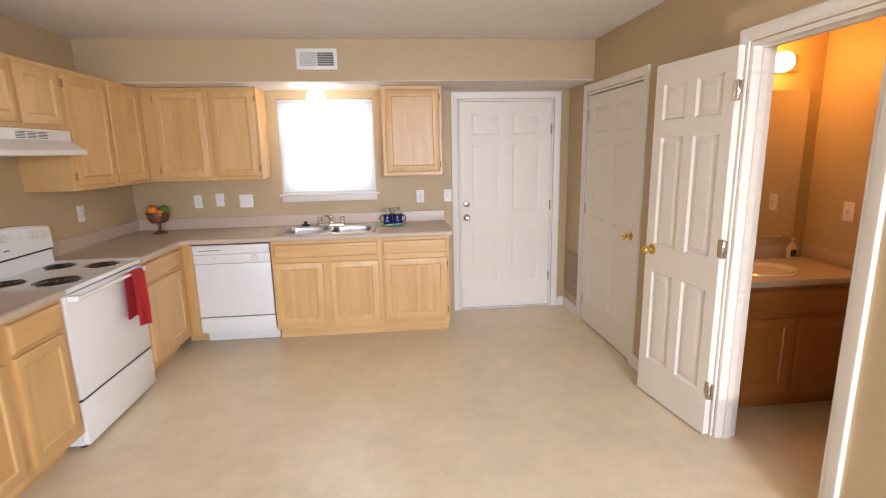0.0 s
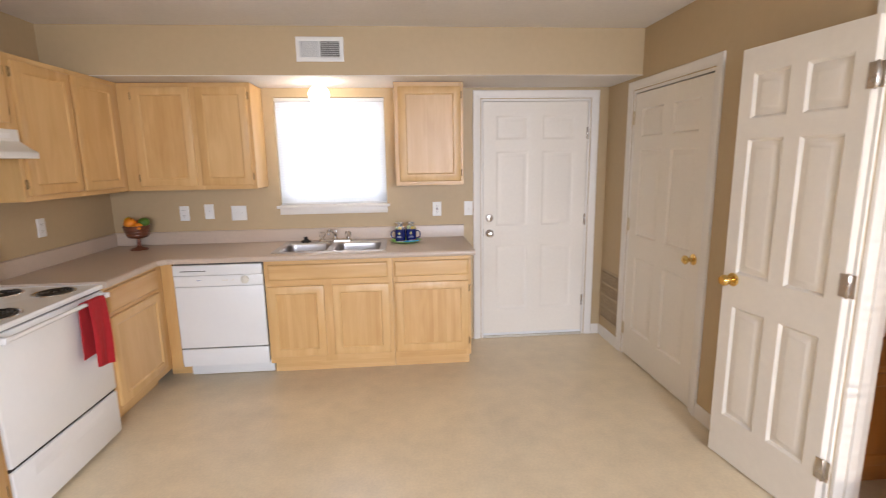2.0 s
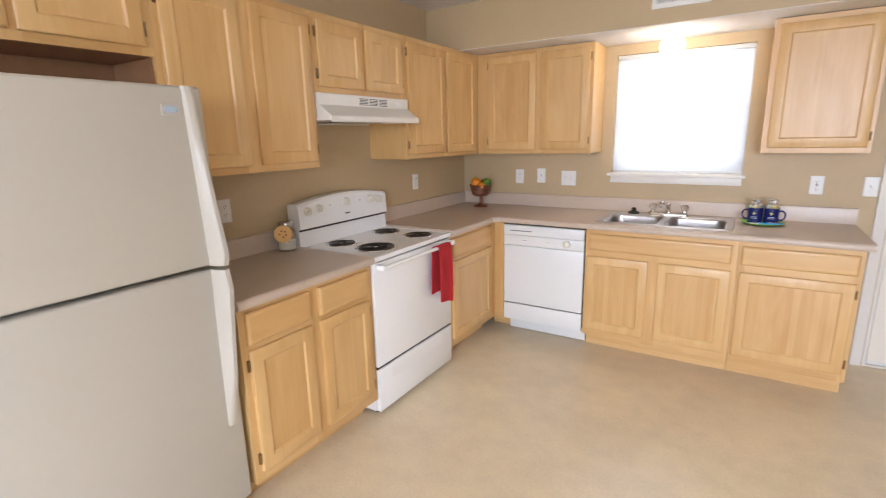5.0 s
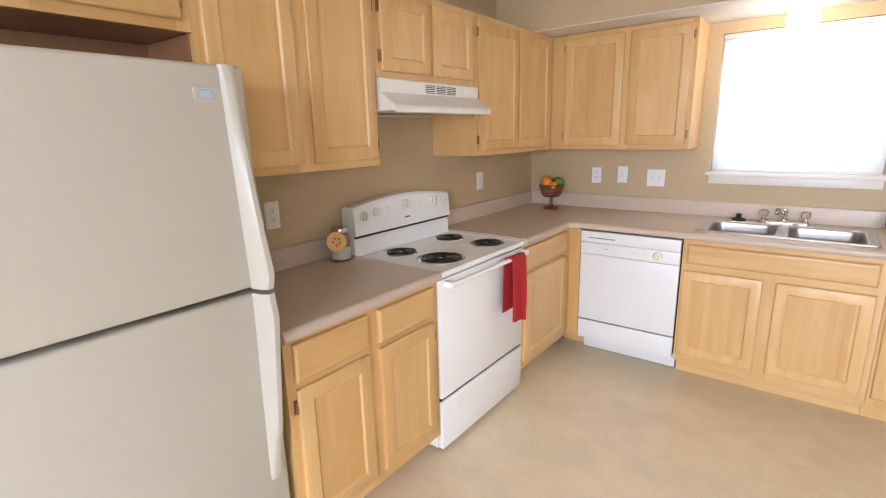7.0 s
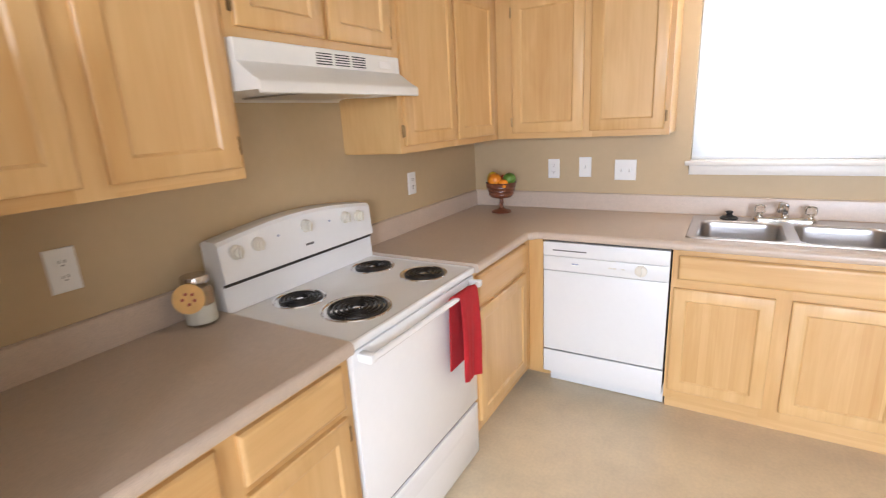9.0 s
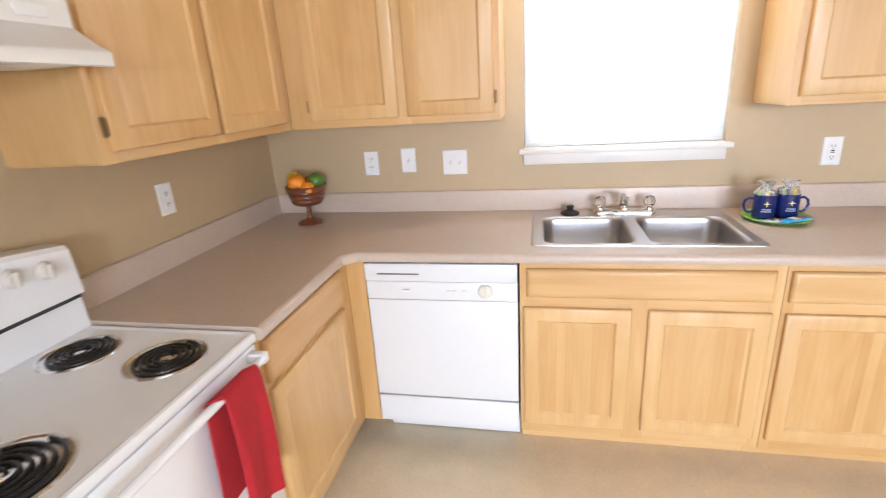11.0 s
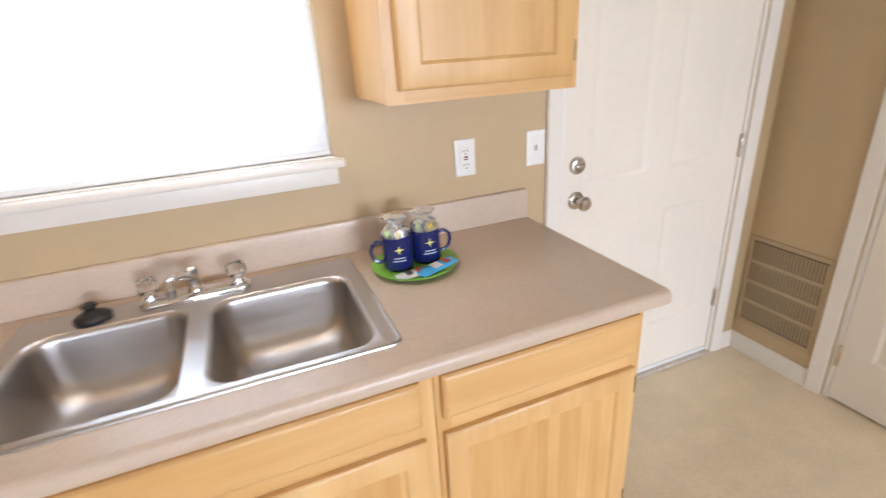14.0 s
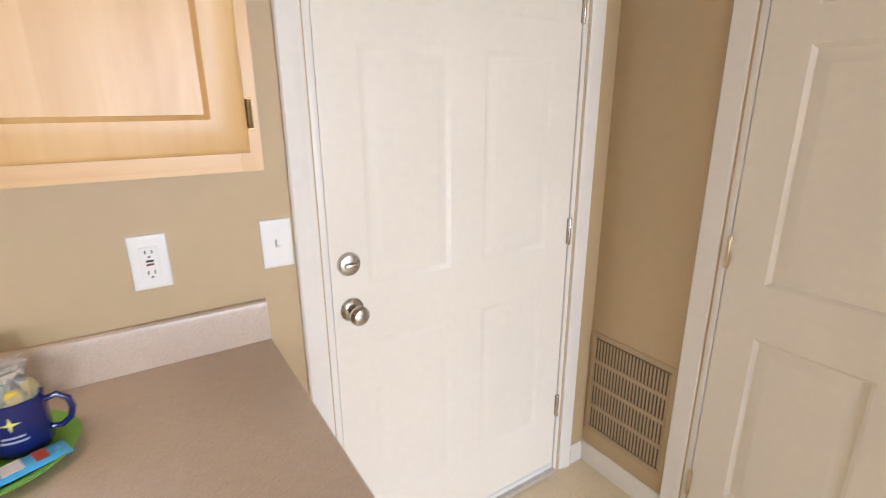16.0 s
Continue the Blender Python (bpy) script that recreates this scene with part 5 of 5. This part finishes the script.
def packet(m, w, d, mat, stripe, label):
    """A flat sealed snack packet with crimped ends."""
    bm = B()
    rows = []
    for i in range(13):
        u = -1 + 2 * i / 12
        puff = 0.006 * max(0.0, 1 - abs(u) ** 4) + 0.0006
        row = []
        for k in range(10):
            a = 2 * math.pi * k / 10
            row.append((u * w / 2, d / 2 * math.cos(a), 0.0065 + puff * math.sin(a) + (0.0005 * math.sin(i * 2.3 + k))))
        rows.append(row)
    loft(bm, rows, True, True)
    ob = tagged(part("snack_packet", bm, mat), label, "packet", "packets on the plate")
    ob.matrix_world = m
    for x0, x1, mt in stripe:
        part("print_band", boxed(x0, x1, -d * 0.32, d * 0.32, 0.0128, 0.0136), mt, ob)
    return ob


packet(pose(px - 0.02, py - 0.068, CT1 + 0.006, 0, 0, 8), 0.11, 0.042, PALE_FOIL, ((-0.03, -0.012, DARK_PRINT), (0.0, 0.022, REDFOIL)), "shiny white snack packet with dark print on the plate")
packet(pose(px + 0.042, py - 0.064, CT1 + 0.0095, 3, 0, 24), 0.135, 0.044, SKYBLUE, ((-0.02, 0.008, PALE_FOIL), (0.022, 0.04, REDFOIL)), "sky blue foil snack packet on the green plate")

# ---------------------------------------------------------------- jar by the range
jar = thing("glass_jar", pose(-2.112, 2.195, CT1) @ Matrix.Scale(1.2, 4), "clear glass jar of layered mix with a round tag", "jar")
part("glass", lathe(B(), [(0.036, 0), (0.04, 0.004), (0.041, 0.012), (0.041, 0.092), (0.036, 0.105), (0.031, 0.11), (0.031, 0.122), (0.029, 0.122), (0.029, 0.11), (0.0385, 0.092), (0.0385, 0.008), (0, 0.006)], 28), JAR, jar)
part("contents", lathe(B(), [(0.0375, 0.0065), (0.038, 0.01), (0.038, 0.052), (0.0, 0.054)], 28), POWDER, jar, "pale layered powder")
part("contents_top", lathe(B(), [(0.0375, 0.0545), (0.038, 0.088), (0.028, 0.098), (0.0, 0.099)], 28), MIX, jar, "brown layer of the mix")
part("lid", lathe(B(), [(0.034, 0.112), (0.0345, 0.126), (0.033, 0.129), (0, 0.129)], 28), NICKEL, jar)
tagm = Matrix.Translation((0.026, -0.040, 0.082)) @ pose(0, 0, 0, 0, 90 - 10, -46)
tg = part("paper_tag", lathe(B(), [(0.038, 0.0), (0.038, 0.0015), (0, 0.0015)], 28), TAG, jar, "round tan paper tag", m=tagm)
for k in range(5):
    a = 1.2 * k
    part("tag_print", lathe(B(), [(0.0042, 0.0015), (0.0042, 0.0022), (0, 0.0022)], 12, (0.014 * math.cos(a), 0.014 * math.sin(a), 0)), REDFOIL, tg)

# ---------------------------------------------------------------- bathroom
van = thing("bathroom_vanity", pose(EX + 0.12, 2.648, 0), "wood bathroom vanity cabinet under a sink top, coloured for dim warm light", "vanity")
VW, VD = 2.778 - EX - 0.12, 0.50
part("body", boxed(0, VW, -VD, -0.002, 0.1, 0.775), VANITY_WOOD, van)
part("toe_kick", boxed(0, VW, -VD + 0.07, -0.01, 0, 0.1), VANITY_WOOD_H, van)
drawer_front(van, 0.03, VW - 0.03, 0.615, 0.75, -VD, VANITY_WOOD_H)
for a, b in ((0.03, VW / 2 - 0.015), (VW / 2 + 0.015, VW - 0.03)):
    cabinet_door(van, a, b, 0.14, 0.585, -VD, None, VANITY_WOOD)
vtop = thing("bathroom_worktop", pose(EX + 0.12, 2.648, 0.776), "taupe laminate vanity top with a round basin", "countertop")
part("top", boxed(0, VW, -VD - 0.03, -0.001, 0, 0.036, bevel=0.006), LAMINATE, vtop)
part("backsplash", boxed(0, VW, -0.02, -0.002, 0.036, 0.125, bevel=0.003), LAMINATE, vtop)
part("side_splash", boxed(VW - 0.02, VW - 0.001, -VD - 0.02, -0.021, 0.036, 0.125, bevel=0.003), LAMINATE, vtop)
bas = thing("bathroom_basin", pose(2.25, 2.36, 0.812), "almond porcelain oval drop-in basin", "sink")
bm = lathe(B(), [(0.215, 0), (0.217, 0.007), (0.205, 0.013), (0.188, 0.01), (0.17, -0.0), (0.13, 0.0006), (0, 0.0003)], 40)
for vtx in bm.verts:
    vtx.co.y *= 0.82
part("basin_rim", bm, CERAMIC, bas)
bt = thing("bathroom_faucet", pose(2.25, 2.56, 0.812), "chrome bathroom faucet behind the basin", "faucet")
bm = loft(B(), [[(x, y, z) for x, y in rounded(-0.075 + d, 0.075 - d, -0.022 + d, 0.022 - d, 0.02 - d)] for d, z in ((0, 0), (0.001, 0.012), (0.008, 0.018))], True, True)
part("base_plate", bm, CHROME, bt)
part("spout", tube(B(), [(0, 0, 0.015), (0, 0, 0.045), (0, -0.02, 0.065), (0, -0.06, 0.07), (0, -0.09, 0.06)], 0.011, 10), CHROME, bt)
for x in (-0.055, 0.055):
    part("handle", lathe(B(), [(0.012, 0.016), (0.01, 0.035), (0.02, 0.042), (0.02, 0.058), (0, 0.062)], 14, (x, 0, 0)), CHROME, bt)
soap = thing("soap_bottle", pose(2.65, 2.585, 0.812), "pale plastic soap bottle on the vanity top", "bottle")
part("bottle", loft(B(), [[(x, y, z) for x, y in rounded(-0.028 + d, 0.028 - d, -0.018 + d * 0.6, 0.018 - d * 0.6, 0.01)] for d, z in ((0.002, 0), (0, 0.006), (0, 0.075), (0.008, 0.095))], True, True), KNOB_P, soap)
part("label", boxed(-0.02, 0.02, -0.0192, -0.0175, 0.02, 0.065), DARK_PRINT, soap)
part("pump", lathe(B(), [(0.012, 0.095), (0.012, 0.11), (0.004, 0.112), (0.004, 0.13), (0.012, 0.131), (0.012, 0.138), (0, 0.138)], 14), PLATE, soap)
mir = thing("wall_mirror", pose(1.90, 2.648, 0.945), "frameless mirror over the vanity", "mirror")
part("mirror_glass", boxed(0, 0.80, -0.006, -0.001, 0, 0.93, bevel=0.001, seg=1), MIRROR, mir)
vl = thing("vanity_light", pose(2.24, 2.648, 2.03), "lit chrome vanity light bar with warm glass shades", "wall light")
part("back_bar", boxed(-0.31, 0.33, -0.025, -0.001, -0.05, 0.05, bevel=0.004), CHROME, vl)
for x in (-0.2, 0.0, 0.2):
    s = part("shade", lathe(B(), [(0.025, -0.02), (0.055, -0.03), (0.062, -0.06), (0.055, -0.095), (0.03, -0.115), (0, -0.12)], 22, (x, 0, 0), "Y"), VANITY_GLOBE, vl, "glowing glass shade")
    s.visible_shadow = False
